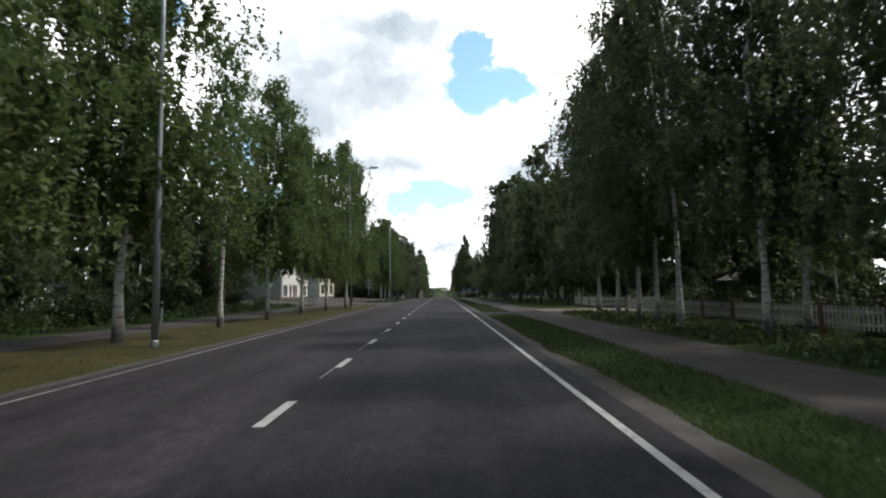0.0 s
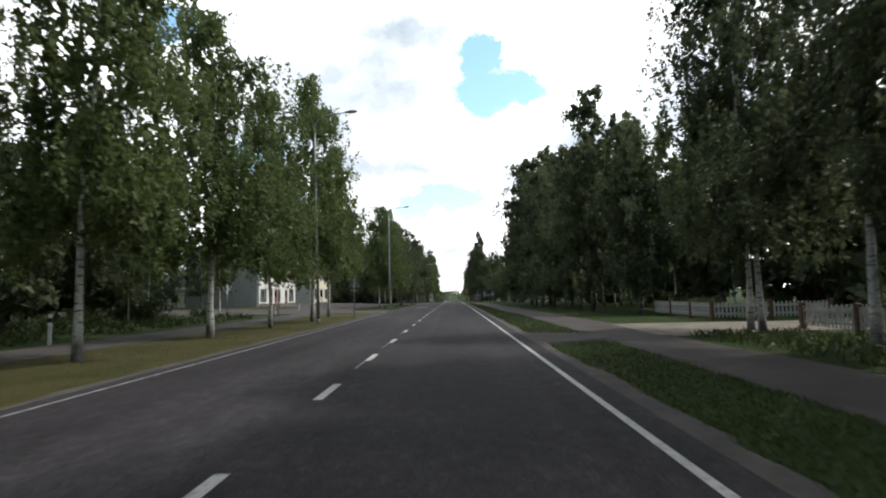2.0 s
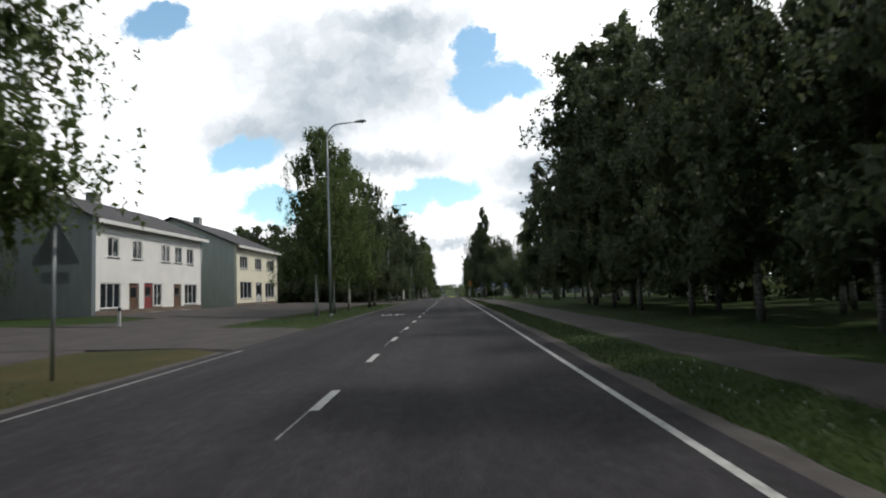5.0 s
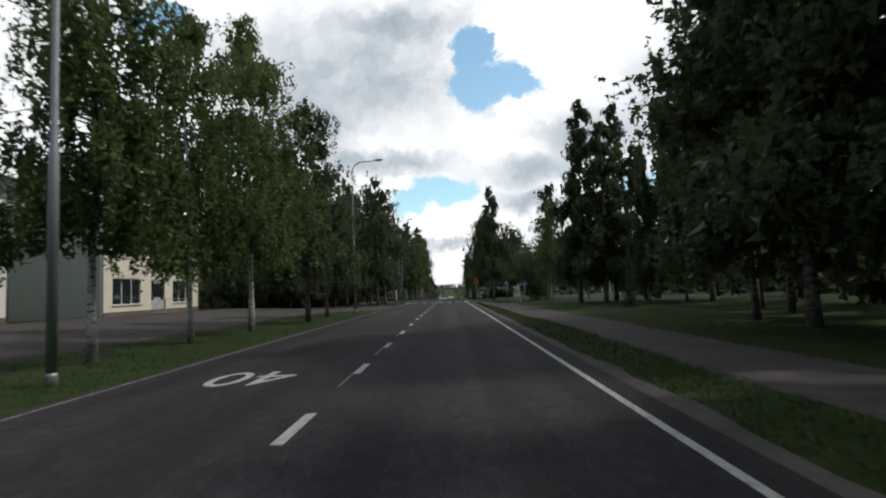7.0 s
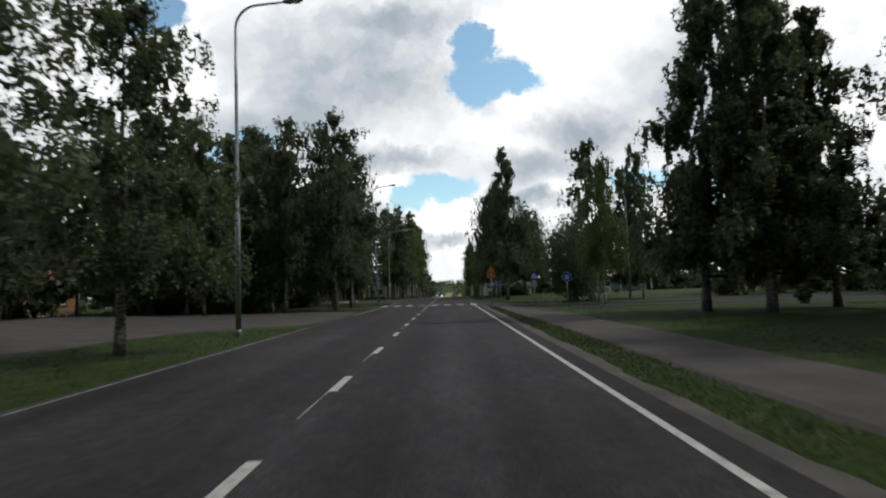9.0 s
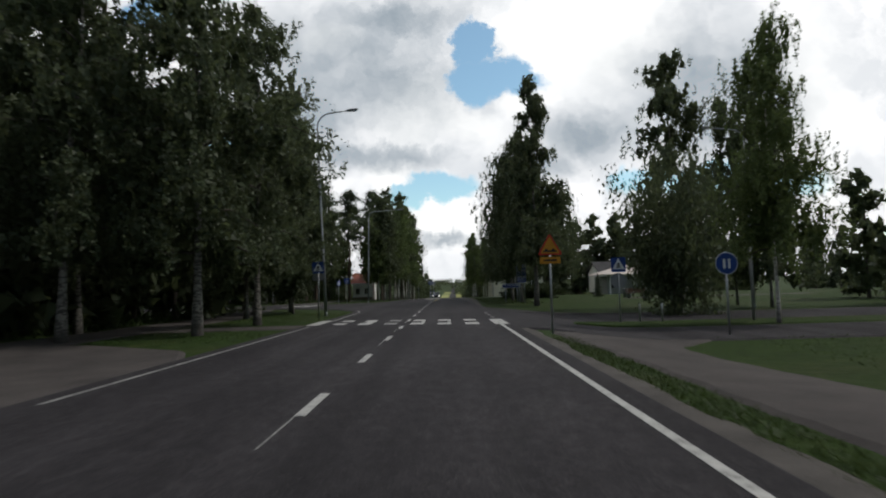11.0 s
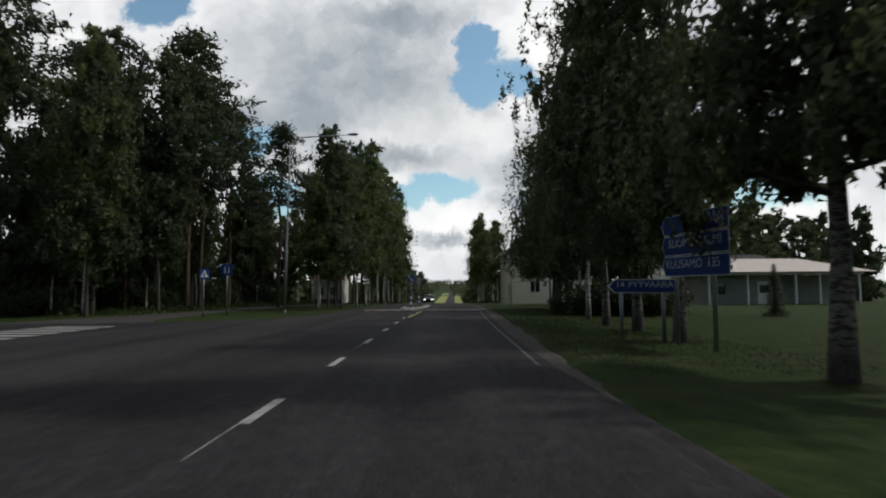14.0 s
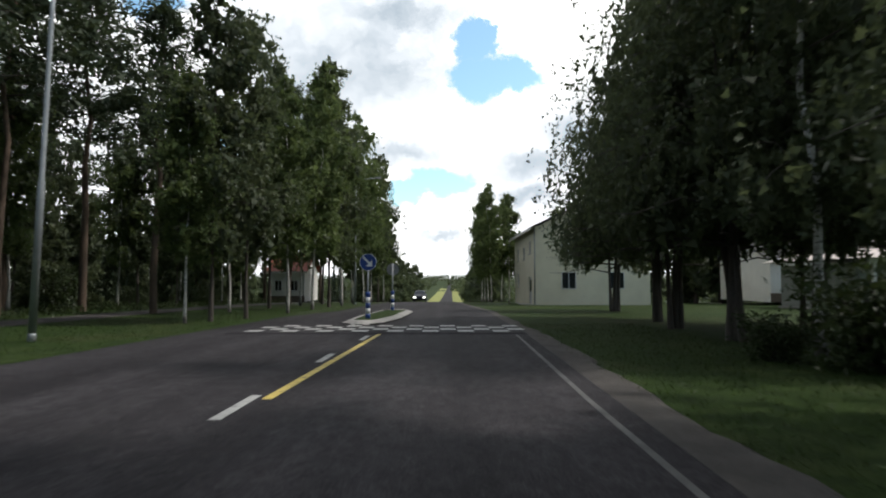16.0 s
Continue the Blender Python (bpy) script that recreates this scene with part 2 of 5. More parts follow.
GHOST = material("nearly_worn_off_road_paint", mottled((0.045, 0.044, 0.044), (0.15, 0.15, 0.145), 3, 40), 0.8)
YELLOW_LINE = material("yellow_road_paint", yellow_paint, 0.7)
DRY_GRASS = material("dry_grass", mottled((0.030, 0.037, 0.008), (0.082, 0.070, 0.026), 0.55, 30), 0.95, bump=grain(25, 0.05), spec=0.2)
GRASS = material("grass", soil_paint, 0.95, bump=grain(25, 0.05), spec=0.2)
BLADE = leaf_material("grass_blade", (0.016, 0.035, 0.005), (0.050, 0.088, 0.013), 0.25)
WEED = leaf_material("tall_weed", (0.022, 0.040, 0.010), (0.06, 0.085, 0.024), 0.3)
BIRCH_BARK = material("birch_bark", birch_paint, 0.8, bump=grain(18, 0.02))
# birch bark with the shade on the trunks put into its colour
SHADED_BIRCH_BARK = material("shaded_birch_bark", birch_bark((0.30, 0.28, 0.25), (0.15, 0.14, 0.12), 0.47), 0.85, bump=grain(18, 0.02))
DARK_BARK = material("dark_bark", mottled((0.035, 0.03, 0.026), (0.12, 0.10, 0.085), 2.0, 20, (3, 3, 0.5)), 0.9, bump=grain(16, 0.03))
PINE_BARK = material("pine_bark", mottled((0.06, 0.046, 0.036), (0.15, 0.10, 0.07), 1.2, 14, (3, 3, 0.6)), 0.9, bump=grain(14, 0.03))
BIRCH_LEAF = leaf_material("birch_leaf", (0.067, 0.100, 0.033), (0.160, 0.210, 0.073), 0.47)
DARK_LEAF = leaf_material("dark_leaf", (0.050, 0.068, 0.038), (0.112, 0.138, 0.072), 0.44)
NEEDLE = leaf_material("needle", (0.026, 0.042, 0.022), (0.060, 0.082, 0.040), 0.2)
SHRUB_LEAF = leaf_material("shrub_leaf", (0.016, 0.030, 0.009), (0.042, 0.064, 0.018), 0.25)
GALVANISED = material("galvanised_steel", metal_paint((0.36, 0.38, 0.39)), 0.5, 0.6, grain(30, 0.002))
GREY_PAINT = material("grey_sign_back", metal_paint((0.26, 0.27, 0.28)), 0.55, 0.2)
# white fence paint, greyed in its colour for the shade it stands in
PICKET_PAINT = material("shaded_white_paint", mottled((0.34, 0.335, 0.32), (0.52, 0.51, 0.49), 3, 30), 0.75)
WHITE_PAINT = material("white_paint", mottled((0.62, 0.61, 0.58), (0.80, 0.79, 0.76), 3, 30), 0.6)
BLACK_PAINT = material("black_paint", metal_paint((0.02, 0.02, 0.022)), 0.5)
BLUE_PAINT = material("sign_blue", metal_paint((0.013, 0.055, 0.25)), 0.4)
RED_PAINT = material("sign_red", metal_paint((0.55, 0.035, 0.02)), 0.4)
SIGN_YELLOW = material("sign_yellow", metal_paint((0.55, 0.25, 0.012)), 0.4)
SIGN_WHITE = material("sign_white", metal_paint((0.78, 0.79, 0.80)), 0.4)
GLASS = material("window_glass", lambda k, place: (0.02, 0.025, 0.03), 0.04, spec=1.0)
LENS = material("lamp_lens", lambda k, place: (0.5, 0.52, 0.54), 0.15)
CONCRETE = material("concrete", mottled((0.22, 0.21, 0.20), (0.36, 0.35, 0.33), 2, 30), 0.9, bump=grain(30, 0.008))
BROWN_WOOD = material("stained_wood", mottled((0.07, 0.04, 0.025), (0.16, 0.09, 0.05), 3, 30, (6, 6, 0.6)), 0.75)
GREY_WOOD = material("weathered_wood", mottled((0.14, 0.13, 0.12), (0.28, 0.26, 0.24), 3, 30, (6, 6, 0.6)), 0.85)


# ---- builders ----
def mesh_from(name, verts, faces):
    me = bpy.data.meshes.new(name)
    me.from_pydata(verts, [], faces)
    me.update()
    return me


def part(name, data, mat, parent=None, label="", m=None):
    """One mesh object (from a bmesh or a mesh) under a thing or a part."""
    if isinstance(data, bmesh.types.BMesh):
        me = bpy.data.meshes.new(name)
        data.to_mesh(me)
        data.free()
    else:
        me = data
    if mat and not me.materials:
        me.materials.append(mat)
    ob = new(name, me)
    if parent:
        ob.parent = parent
    if m is not None:
        ob.matrix_basis = m
    if label:
        ob["label"] = label
    return ob


def thing(name, m, label, category, group=""):
    ob = new(name)
    ob.empty_display_size = 0.3
    ob.matrix_basis = m
    return tagged(ob, label, category, group)


def box(x0, x1, y0, y1, z0, z1, bm=None, bevel=0.0):
    bm = bm or bmesh.new()
    r = bmesh.ops.create_cube(bm, size=1)
    bmesh.ops.scale(bm, vec=(x1 - x0, y1 - y0, z1 - z0), verts=r["verts"])
    bmesh.ops.translate(bm, vec=((x0 + x1) / 2, (y0 + y1) / 2, (z0 + z1) / 2), verts=r["verts"])
    if bevel:
        bmesh.ops.bevel(bm, geom=list({e for v in r["verts"] for e in v.link_edges}), offset=bevel, segments=1, affect="EDGES")
    return bm


def tube(points, radii, sides, bm=None, cap=True):
    """A round bar through points."""
    bm = bm or bmesh.new()
    rings = []
    for i, (p, r) in enumerate(zip(points, radii)):
        a, b = Vector(points[max(i - 1, 0)]), Vector(points[min(i + 1, len(points) - 1)])
        axis = (b - a).normalized()
        u = axis.cross(Vector((0, 1, 0.01))).normalized()
        w = axis.cross(u)
        rings.append([bm.verts.new(Vector(p) + (u * math.cos(t) + w * math.sin(t)) * r)
                      for t in (2 * math.pi * j / sides for j in range(sides))])
    for q, s in zip(rings, rings[1:]):
        for j in range(sides):
            bm.faces.new((q[j], q[(j + 1) % sides], s[(j + 1) % sides], s[j])).smooth = True
    if cap:
        bm.faces.new(rings[0][::-1])
        bm.faces.new(rings[-1])
    bmesh.ops.recalc_face_normals(bm, faces=bm.faces)
    return bm


def polygon_plate(outline, y0, y1):
    """A flat plate in the x-z plane, from y0 to y1."""
    bm = bmesh.new()
    front = [bm.verts.new((x, y0, z)) for x, z in outline]
    rear = [bm.verts.new((x, y1, z)) for x, z in outline]
    bm.faces.new(front)
    bm.faces.new(rear[::-1])
    n = len(outline)
    for i in range(n):
        bm.faces.new((front[i], rear[i], rear[(i + 1) % n], front[(i + 1) % n]))
    bmesh.ops.recalc_face_normals(bm, faces=bm.faces)
    return bm


def disc(radius, n=28, z=0.0):
    return [(radius * math.cos(2 * math.pi * i / n), z + radius * math.sin(2 * math.pi * i / n)) for i in range(n)]


def rounded(w, h, r, z=0.0, n=4):
    pts = []
    for cx, cz, a0 in ((w / 2 - r, h / 2 - r, 0), (-w / 2 + r, h / 2 - r, 90), (-w / 2 + r, -h / 2 + r, 180), (w / 2 - r, -h / 2 + r, 270)):
        for i in range(n + 1):
            a = radians(a0 + 90 * i / n)
            pts.append((cx + r * math.cos(a), z + cz + r * math.sin(a)))
    return pts


def triangle(side, r, z=0.0, up=True):
    pts = []
    h = side * math.sqrt(3) / 2
    corners = [(0, h * 2 / 3), (-side / 2, -h / 3), (side / 2, -h / 3)]
    for i, (cx, cz) in enumerate(corners):
        ox, oz = -cx, -cz
        l = math.hypot(ox, oz)
        ox, oz = cx + ox / l * 2 * r, cz + oz / l * 2 * r
        a0 = (90, 210, 330)[i]
        for j in (-60, -20, 20, 60):
            a = radians(a0 + j)
            pts.append((ox + r * math.cos(a), oz + r * math.sin(a)))
    return [(x, z + (v if up else -v)) for x, v in pts]


def lettering(text, size, name="lettering"):
    """Flat text as a mesh in the x-y plane."""
    cu = bpy.data.curves.new(name, "FONT")
    cu.body, cu.size, cu.align_x, cu.align_y = text, size, "LEFT", "BOTTOM"
    cu.resolution_u = 3
    ob = bpy.data.objects.new(name, cu)
    scene.collection.objects.link(ob)
    bpy.context.view_layer.update()
    me = bpy.data.meshes.new_from_object(ob.evaluated_get(bpy.context.evaluated_depsgraph_get()))
    bpy.data.objects.remove(ob)
    me.materials.clear()
    return me


# ---- ground and road ----
LENGTH_ROWS = [-80 + 2 * i for i in range(181)] + [290, 300, 325, 350, 375, 400, 425, 450, 475, 500, 550, 600, 650, 700, 775, 850, 925, 1000, 1150, 1300, 1900, 2600]


def strip(name, rows, mat, label, category, lift, cuts=4, kind="structure", ragged=0.0):
    """A sheet that follows the road's profile; rows of (y, x left, x right)."""
    verts, faces = [], []
    ys = {y for y in LENGTH_ROWS if rows[0][0] < y < rows[-1][0]} | {r[0] for r in rows}
    if ragged:
        ys |= {y * 0.4 for y in range(0, 650) if rows[0][0] < y * 0.4 < rows[-1][0]}
    ys = sorted(ys)
    for y in ys:
        for (a, l0, r0), (b, l1, r1) in zip(rows, rows[1:]):
            if a <= y <= b:
                f = (y - a) / (b - a) if b > a else 0
                l, r = l0 + (l1 - l0) * f, r0 + (r1 - r0) * f
                break
        if ragged and r - l > 0.2:
            l += ragged * (noise.noise(Vector((l, y * 0.5, 3.1))) + 0.6 * noise.noise(Vector((l, y * 1.9, 7.7)))) * (abs(l) > 3.78)
            r += ragged * (noise.noise(Vector((r, y * 0.5, 5.3))) + 0.6 * noise.noise(Vector((r, y * 1.9, 9.2)))) * (abs(r) > 3.78)
        row = []
        for i in range(cuts + 1):
            f = i / cuts
            if kind == "structure" and cuts > 12:
                f = f ** 2.4 if l > 0 else 1 - (1 - f) ** 2.4
            row.append((l + (r - l) * f, y, land(l + (r - l) * f, y) + lift))
        if cuts > 1:  # the edges slope down into the soil
            row = [(row[0][0] - 0.22, y, row[0][2] - 0.08), *row, (row[-1][0] + 0.22, y, row[-1][2] - 0.08)]
            if y == ys[0]:
                verts += [(a, b - 0.25, c - 0.08) for a, b, c in row]
        verts += row
        if cuts > 1 and y == ys[-1]:
            verts += [(a, b + 0.25, c - 0.08) for a, b, c in row]
    wide = cuts + 3 if cuts > 1 else 2
    for j in range(len(verts) // wide - 1):
        for i in range(wide - 1):
            k = j * wide + i
            faces.append((k, k + 1, k + wide + 1, k + wide))
    return tagged(part(name, mesh_from(name, verts, faces), mat), label, category, kind=kind)


def build_ground():
    xs = [-900, -500, -250, -120, -70, -45, -32, -24, -21, -19.5, -18, -16, -14, -12.5, -11, -9, -7, -5.5, -4.4, -3.6, 0, 3.6, 4.4, 4.8, 5.2, 5.7, 6.2, 6.8, 7.5, 8.2, 9, 10.5, 12, 14, 16, 20, 24, 34, 50, 80, 130, 250, 500, 900]
    verts, faces = [], []
    for y in LENGTH_ROWS:
        for x in xs:
            z = land(x, y) - (0.12 if abs(x) < 3.5 else 0.06 if 3.5 < x < 62 and 132 < y < 159 or -62 < x < -3.5 and 62 < y < 133 else 0.05)
            far = max(0.0, min(1.0, (abs(x) - 30) / 60))
            z += far * 1.2 * noise.noise(Vector((x * 0.02, y * 0.02, 0.3)))
            verts.append((x, y, z))
    n = len(xs)
    for j in range(len(LENGTH_ROWS) - 1):
        for i in range(n - 1):
            faces.append((j * n + i, j * n + i + 1, (j + 1) * n + i + 1, (j + 1) * n + i))
    me = mesh_from("ground", verts, faces)
    for p in me.polygons:
        p.use_smooth = True
    tagged(part("ground", me, GRASS), "mown green grass with dry brown patches along the road", "grass", kind="structure")


build_ground()
strip("road", ((-80, -3.72, 3.7), (165, -3.72, 3.72), (172, -3.72, 3.95), (185, -3.75, 4.45), (200, -3.6, 4.6), (215, -3.72, 3.9), (235, -3.72, 3.75), (450, -0.2, 7.2), (2600, 35, 42.5)), ASPHALT,
      "worn grey asphalt road with faint wheel tracks and cracks", "road", 0.0, 12)
strip("shoulder", ((-80, 3.705, 3.98), (132, 3.705, 3.98), (134.6, 3.705, 3.9)), DIRT, "narrow gravel shoulder between asphalt and grass", "shoulder", -0.012, 2, ragged=0.16)
strip("shoulder", ((-80, -4.0, -3.725), (66, -4.0, -3.725)), DIRT, "narrow gravel shoulder between asphalt and grass", "shoulder", -0.012, 2, ragged=0.16)
strip("shoulder", ((152, 3.70, 3.72), (160, 3.71, 4.0), (165, 3.725, 4.2), (172, 3.955, 4.5), (185, 4.455, 4.95), (200, 4.605, 5.0), (215, 3.905, 4.3), (235, 3.755, 4.1)), DIRT,
      "narrow gravel shoulder between asphalt and grass", "shoulder", -0.012, 2, ragged=0.16)
strip("side_road", ((66.3, -3.71, -3.70), (67.1, -5.0, -3.70), (67.7, -8, -3.70), (68.2, -14, -3.70), (68.8, -60, -3.70), (73, -60, -3.70), (74.5, -60, -4.6), (76, -60, -7.6),
                    (76.4, -60, -8.4), (76.9, -16, -8.9), (79, -14.6, -9.2), (83.5, -14.8, -9.2), (86.6, -20.4, -9.2), (113.5, -20.4, -9.2), (115.5, -20.4, -8.4), (117.3, -20.0, -6.0), (118.5, -19.6, -4.7), (120.5, -19, -3.70), (128, -19, -3.70), (130, -19, -4.6),
                    (132, -19, -8)), GRAVEL_ASPHALT, "patched grey asphalt side road and forecourt", "road", -0.006, 22)
strip("side_road", ((147, -3.75, -3.70), (151.7, -4.1, -3.70), (154.8, -5.7, -3.70), (157.5, -7.6, -3.70), (159.3, -9.6, -3.70), (160.2, -13, -3.70), (160.8, -60, -3.70), (171.5, -60, -3.70), (172.6, -13, -3.70),
                    (173.2, -9.6, -3.70), (175.5, -6.3, -3.70), (179, -5.0, -3.70), (184, -4.9, -3.70), (194, -4.8, -3.70), (200, -3.76, -3.58)), ASPHALT, "grey asphalt junction with a side road", "road", -0.006, 22)
strip("side_road", ((132.2, 5.2, 60), (132.8, 5.1, 60), (133.6, 4.7, 60), (134.4, 3.68, 60), (145.2, 3.68, 60), (145.8, 3.68, 16), (146.6, 3.68, 11.0),
                    (147.9, 3.68, 8.0), (150.0, 3.68, 5.2), (152.2, 3.68, 4.0), (158, 3.68, 3.78)), ASPHALT, "grey asphalt junction with a side road", "road", -0.006, 22)
strip("footpath", ((-80, 5.85, 7.7), (38, 5.85, 7.7), (46, 5.85, 7.9), (60, 5.75, 7.5), (80, 5.4, 7.2), (95, 5.3, 7.1), (104, 5.0, 6.9), (122, 4.8, 6.8), (128, 4.65, 6.7), (130.5, 4.5, 6.9), (132.7, 4.6, 9.0)),
      GRAVEL_ASPHALT, "worn grey footpath with cracked edges", "footpath", -0.012, 6, ragged=0.14)
strip("footpath", ((-80, -10.6, -8.2), (58, -10.6, -8.2), (68.5, -11.2, -8.4)), GRAVEL_ASPHALT, "pale worn footpath along a row of birches", "footpath", -0.012, 5, ragged=0.14)
strip("footpath", ((131, -11.5, -9.0), (146, -11.5, -9.0), (156, -13.5, -11.0), (160.9, -15, -12.0)), GRAVEL_ASPHALT, "pale worn footpath along a row of birches", "footpath", -0.012, 5, ragged=0.14)
strip("footpath", ((136.7, -9.2, -3.9), (138.2, -9.2, -3.9)), GRAVEL_ASPHALT, "short worn path to a pedestrian crossing", "footpath", -0.012, 6, ragged=0.12)
strip("footpath", ((172.3, -17, -10.2), (176, -16.5, -12.0), (185, -15.0, -12.8), (260, -15.0, -12.8)), GRAVEL_ASPHALT, "pale worn footpath beside woods", "footpath", -0.014, 3)
strip("driveway", ((38.2, 4.0, 4.3), (38.8, 4.0, 5.2), (39.3, 4.0, 5.95), (40.8, 4.0, 5.95), (41.8, 4.0, 4.5)), DIRT, "short worn gravel driveway across the verge", "driveway", -0.009, 4, ragged=0.2)
strip("driveway", ((40.0, 7.5, 9.0), (41.5, 7.5, 22.0), (44.5, 7.7, 22.0), (45.5, 7.7, 10.0)), SUNLIT_GRAVEL, "gravel driveway to a gate, coloured pale as if in sun", "driveway", -0.010, 6)
strip("verge", ((-80, -8.15, -4.02), (58, -8.15, -4.02), (66, -8.1, -4.02), (67.2, -8.1, -5.2)), DRY_GRASS, "mown grass verge with brown dry patches under birches", "grass", -0.022, 4, ragged=0.1)
strip("traffic_island", ((136.6, 8.4, 20), (137.2, 6.2, 20), (138.4, 6.4, 20), (139.0, 8.4, 20)), GRASS, "low grass island with signs in a junction", "island", 0.045, 12, ragged=0.05)
strip("park_path", ((166.0, 17, 60), (168.6, 19, 60)), GRAVEL_ASPHALT, "pale gravel path through a park lawn", "footpath", -0.012, 6)

# grass verges far down the road, the sunlight on them put into the colour
for side in (-1, 1):
    strip("field", [(y, 0.0163 * (y - 235) + min(side * 4.0, side * w), 0.0163 * (y - 235) + max(side * 4.0, side * w)) for y, w in ((300, 7), (380, 9), (480, 11), (620, 12), (900, 14), (1100, 13))],
          SUNLIT_GRASS, "grass verge beside the far road, coloured pale yellow-green as if sunlit", "field", -0.02, 2)

# edge lines, centre dashes, crossing
strip("edge_line", ((-80, 3.31, 3.40), (100, 3.31, 3.40), (137, 3.28, 3.39)), LINE, "worn white edge line on asphalt", "road marking", 0.004, 1)
strip("edge_line", ((159, 3.46, 3.52), (168, 3.58, 3.65), (176, 3.77, 3.84), (184.5, 4.11, 4.18)), GHOST, "faded white edge line on asphalt", "road marking", 0.004, 1)
strip("edge_line", ((27, -3.44, -3.37), (66, -3.44, -3.37)), FAINT, "faded white edge line on asphalt", "road marking", 0.004, 1)
strip("edge_line", ((-80, -3.45, -3.38), (27, -3.45, -3.38)), FAINT, "faded white edge line on asphalt", "road marking", 0.004, 1)
strip("edge_line", ((124, -3.40, -3.31), (136.9, -3.40, -3.31)), FAINT, "faded white edge line on asphalt", "road marking", 0.004, 1)
strip("edge_line", ((76, -3.56, -3.51), (116, -3.56, -3.51)), FAINT, "faded white edge line on asphalt", "road marking", 0.004, 1)
strip("edge_line", ((140.4, -3.28, -3.18), (148.9, -3.5, -3.4), (151.7, -4.05, -3.95)), FAINT, "faded white edge line on asphalt", "road marking", 0.004, 1)


def marking(x0, x1, y0, y1, mat, skew=0.0, name="dash", label="worn white centre line dash on asphalt", group="centre line dashes"):
    """A flat painted patch on the road."""
    pts = [(x0, y0 + skew * x0), (x1, y0 + skew * x1), (x1, y1 + skew * x1), (x0, y1 + skew * x0)]
    me = mesh_from(name, [(x, y, road_z(y) + 0.004) for x, y in pts], [(0, 1, 2, 3)])
    return tagged(part(name, me, mat), label, "road marking", group)


for i in range(41):
    y = 3.04 + 4 * i
    if y < 167:
        marking(-0.06, 0.06, y, y + 1.2, LINE)
        if i % 4 != 3:
            marking(-0.058, -0.034, y - 1.15 - 0.3 * (i % 2), y - 0.01, FAINT, name="old_dash", label="thin worn remnant of an old centre line")
for x, y in ((0.0, 167.04), (0.0, 171.04), (0.0, 175.04), (0.08, 179.1), (0.22, 183.0)):
    marking(x - 0.06, x + 0.06, y, y + 1.2, LINE)
for y in (230, 242, 254):
    marking(-0.06, 0.06, y, y + 3, LINE)
strip("yellow_line", ((176.0, 0.13, 0.25), (184.7, 0.40, 0.52)), YELLOW_LINE, "solid yellow no-passing line on asphalt", "road marking", 0.005, 1)
for k in range(3):
    marking(3.34, 3.48, 139.9 + 1.85 * k, 141.0 + 1.85 * k, GHOST, name="dash", label="faded white guide dash across a junction", group="junction dashes")

CROSSING = "partly worn white bar of a pedestrian crossing"


def crossing_bar(i, y0, y1, mat, x0=0.0, x1=0.48):
    """One painted piece of bar i; the crossing runs slightly askew."""
    left = (i + 0.2) * 0.98
    dy = -0.09 * (left - 0.26)
    marking(left + x0, left + x1, y0 + dy, y1 + dy, mat, -0.16, "crossing_bar", CROSSING, "crossing bars")


for i in (3, -4):
    crossing_bar(i, 136.85, 139.75, LINE)
for i in (-3, -2, -1, 0, 1, 2):
    crossing_bar(i, 138.86, 139.88, FAINT if i == -1 else LINE)
crossing_bar(2, 136.82, 137.86, LINE)
crossing_bar(1, 136.90, 137.84, LINE)
crossing_bar(1, 137.85, 138.85, FAINT, 0.37)
crossing_bar(0, 136.95, 138.05, LINE)
crossing_bar(0, 138.06, 138.85, LINE, 0.36)
crossing_bar(-1, 137.0, 138.05, FAINT)
crossing_bar(-2, 137.0, 138.1, LINE)
crossing_bar(-2, 138.11, 138.85, LINE, 0.16)
crossing_bar(-3, 137.1, 138.0, LINE)
for i in range(7):
    marking(-12.4 - 0.05 * i, -9.9 - 0.05 * i, 163.6 + 1.0 * i, 164.1 + 1.0 * i, LINE, 0, "crossing_bar", "white bar of a crossing over a side road", "side crossing bars")

# speed limit painted for oncoming traffic
n40 = lettering("40", 1.0, "speed_number")
for v in n40.vertices:
    v.co = Vector((-v.co.x * 1.36 - 0.95, -v.co.y * 1.95 + 84.05, road_z(84) + 0.005))
tagged(part("speed_number", n40, LINE), "white number 40 painted on asphalt for oncoming cars", "road marking")


# ---- trees ----
def leaf_cloud(name, centres, size, thin, rng, flat=0.0):
    """Many small four-sided leaves about the given centres."""
    n = len(centres)
    a = rng.normal(size=(n, 3))
    a[:, 2] -= flat
    a /= np.linalg.norm(a, axis=1)[:, None]
    b = np.cross(a, rng.normal(size=(n, 3)))
    b /= np.linalg.norm(b, axis=1)[:, None]
    s = np.reshape(size, (-1, 1)) * rng.uniform(0.6, 1.35, size=(n, 1))
    v = np.stack([centres - a * s - b * s * thin, centres - a * s + b * s * thin, centres + a * s], axis=1).reshape(-1, 3)
    me = bpy.data.meshes.new(name)
    me.vertices.add(3 * n)
    me.vertices.foreach_set("co", v.astype(np.float32).ravel())
    me.loops.add(3 * n)
    me.loops.foreach_set("vertex_index", np.arange(3 * n, dtype=np.int32))
    me.polygons.add(n)
    me.polygons.foreach_set("loop_start", np.arange(0, 3 * n, 3, dtype=np.int32))
    me.update(calc_edges=True)
    return me


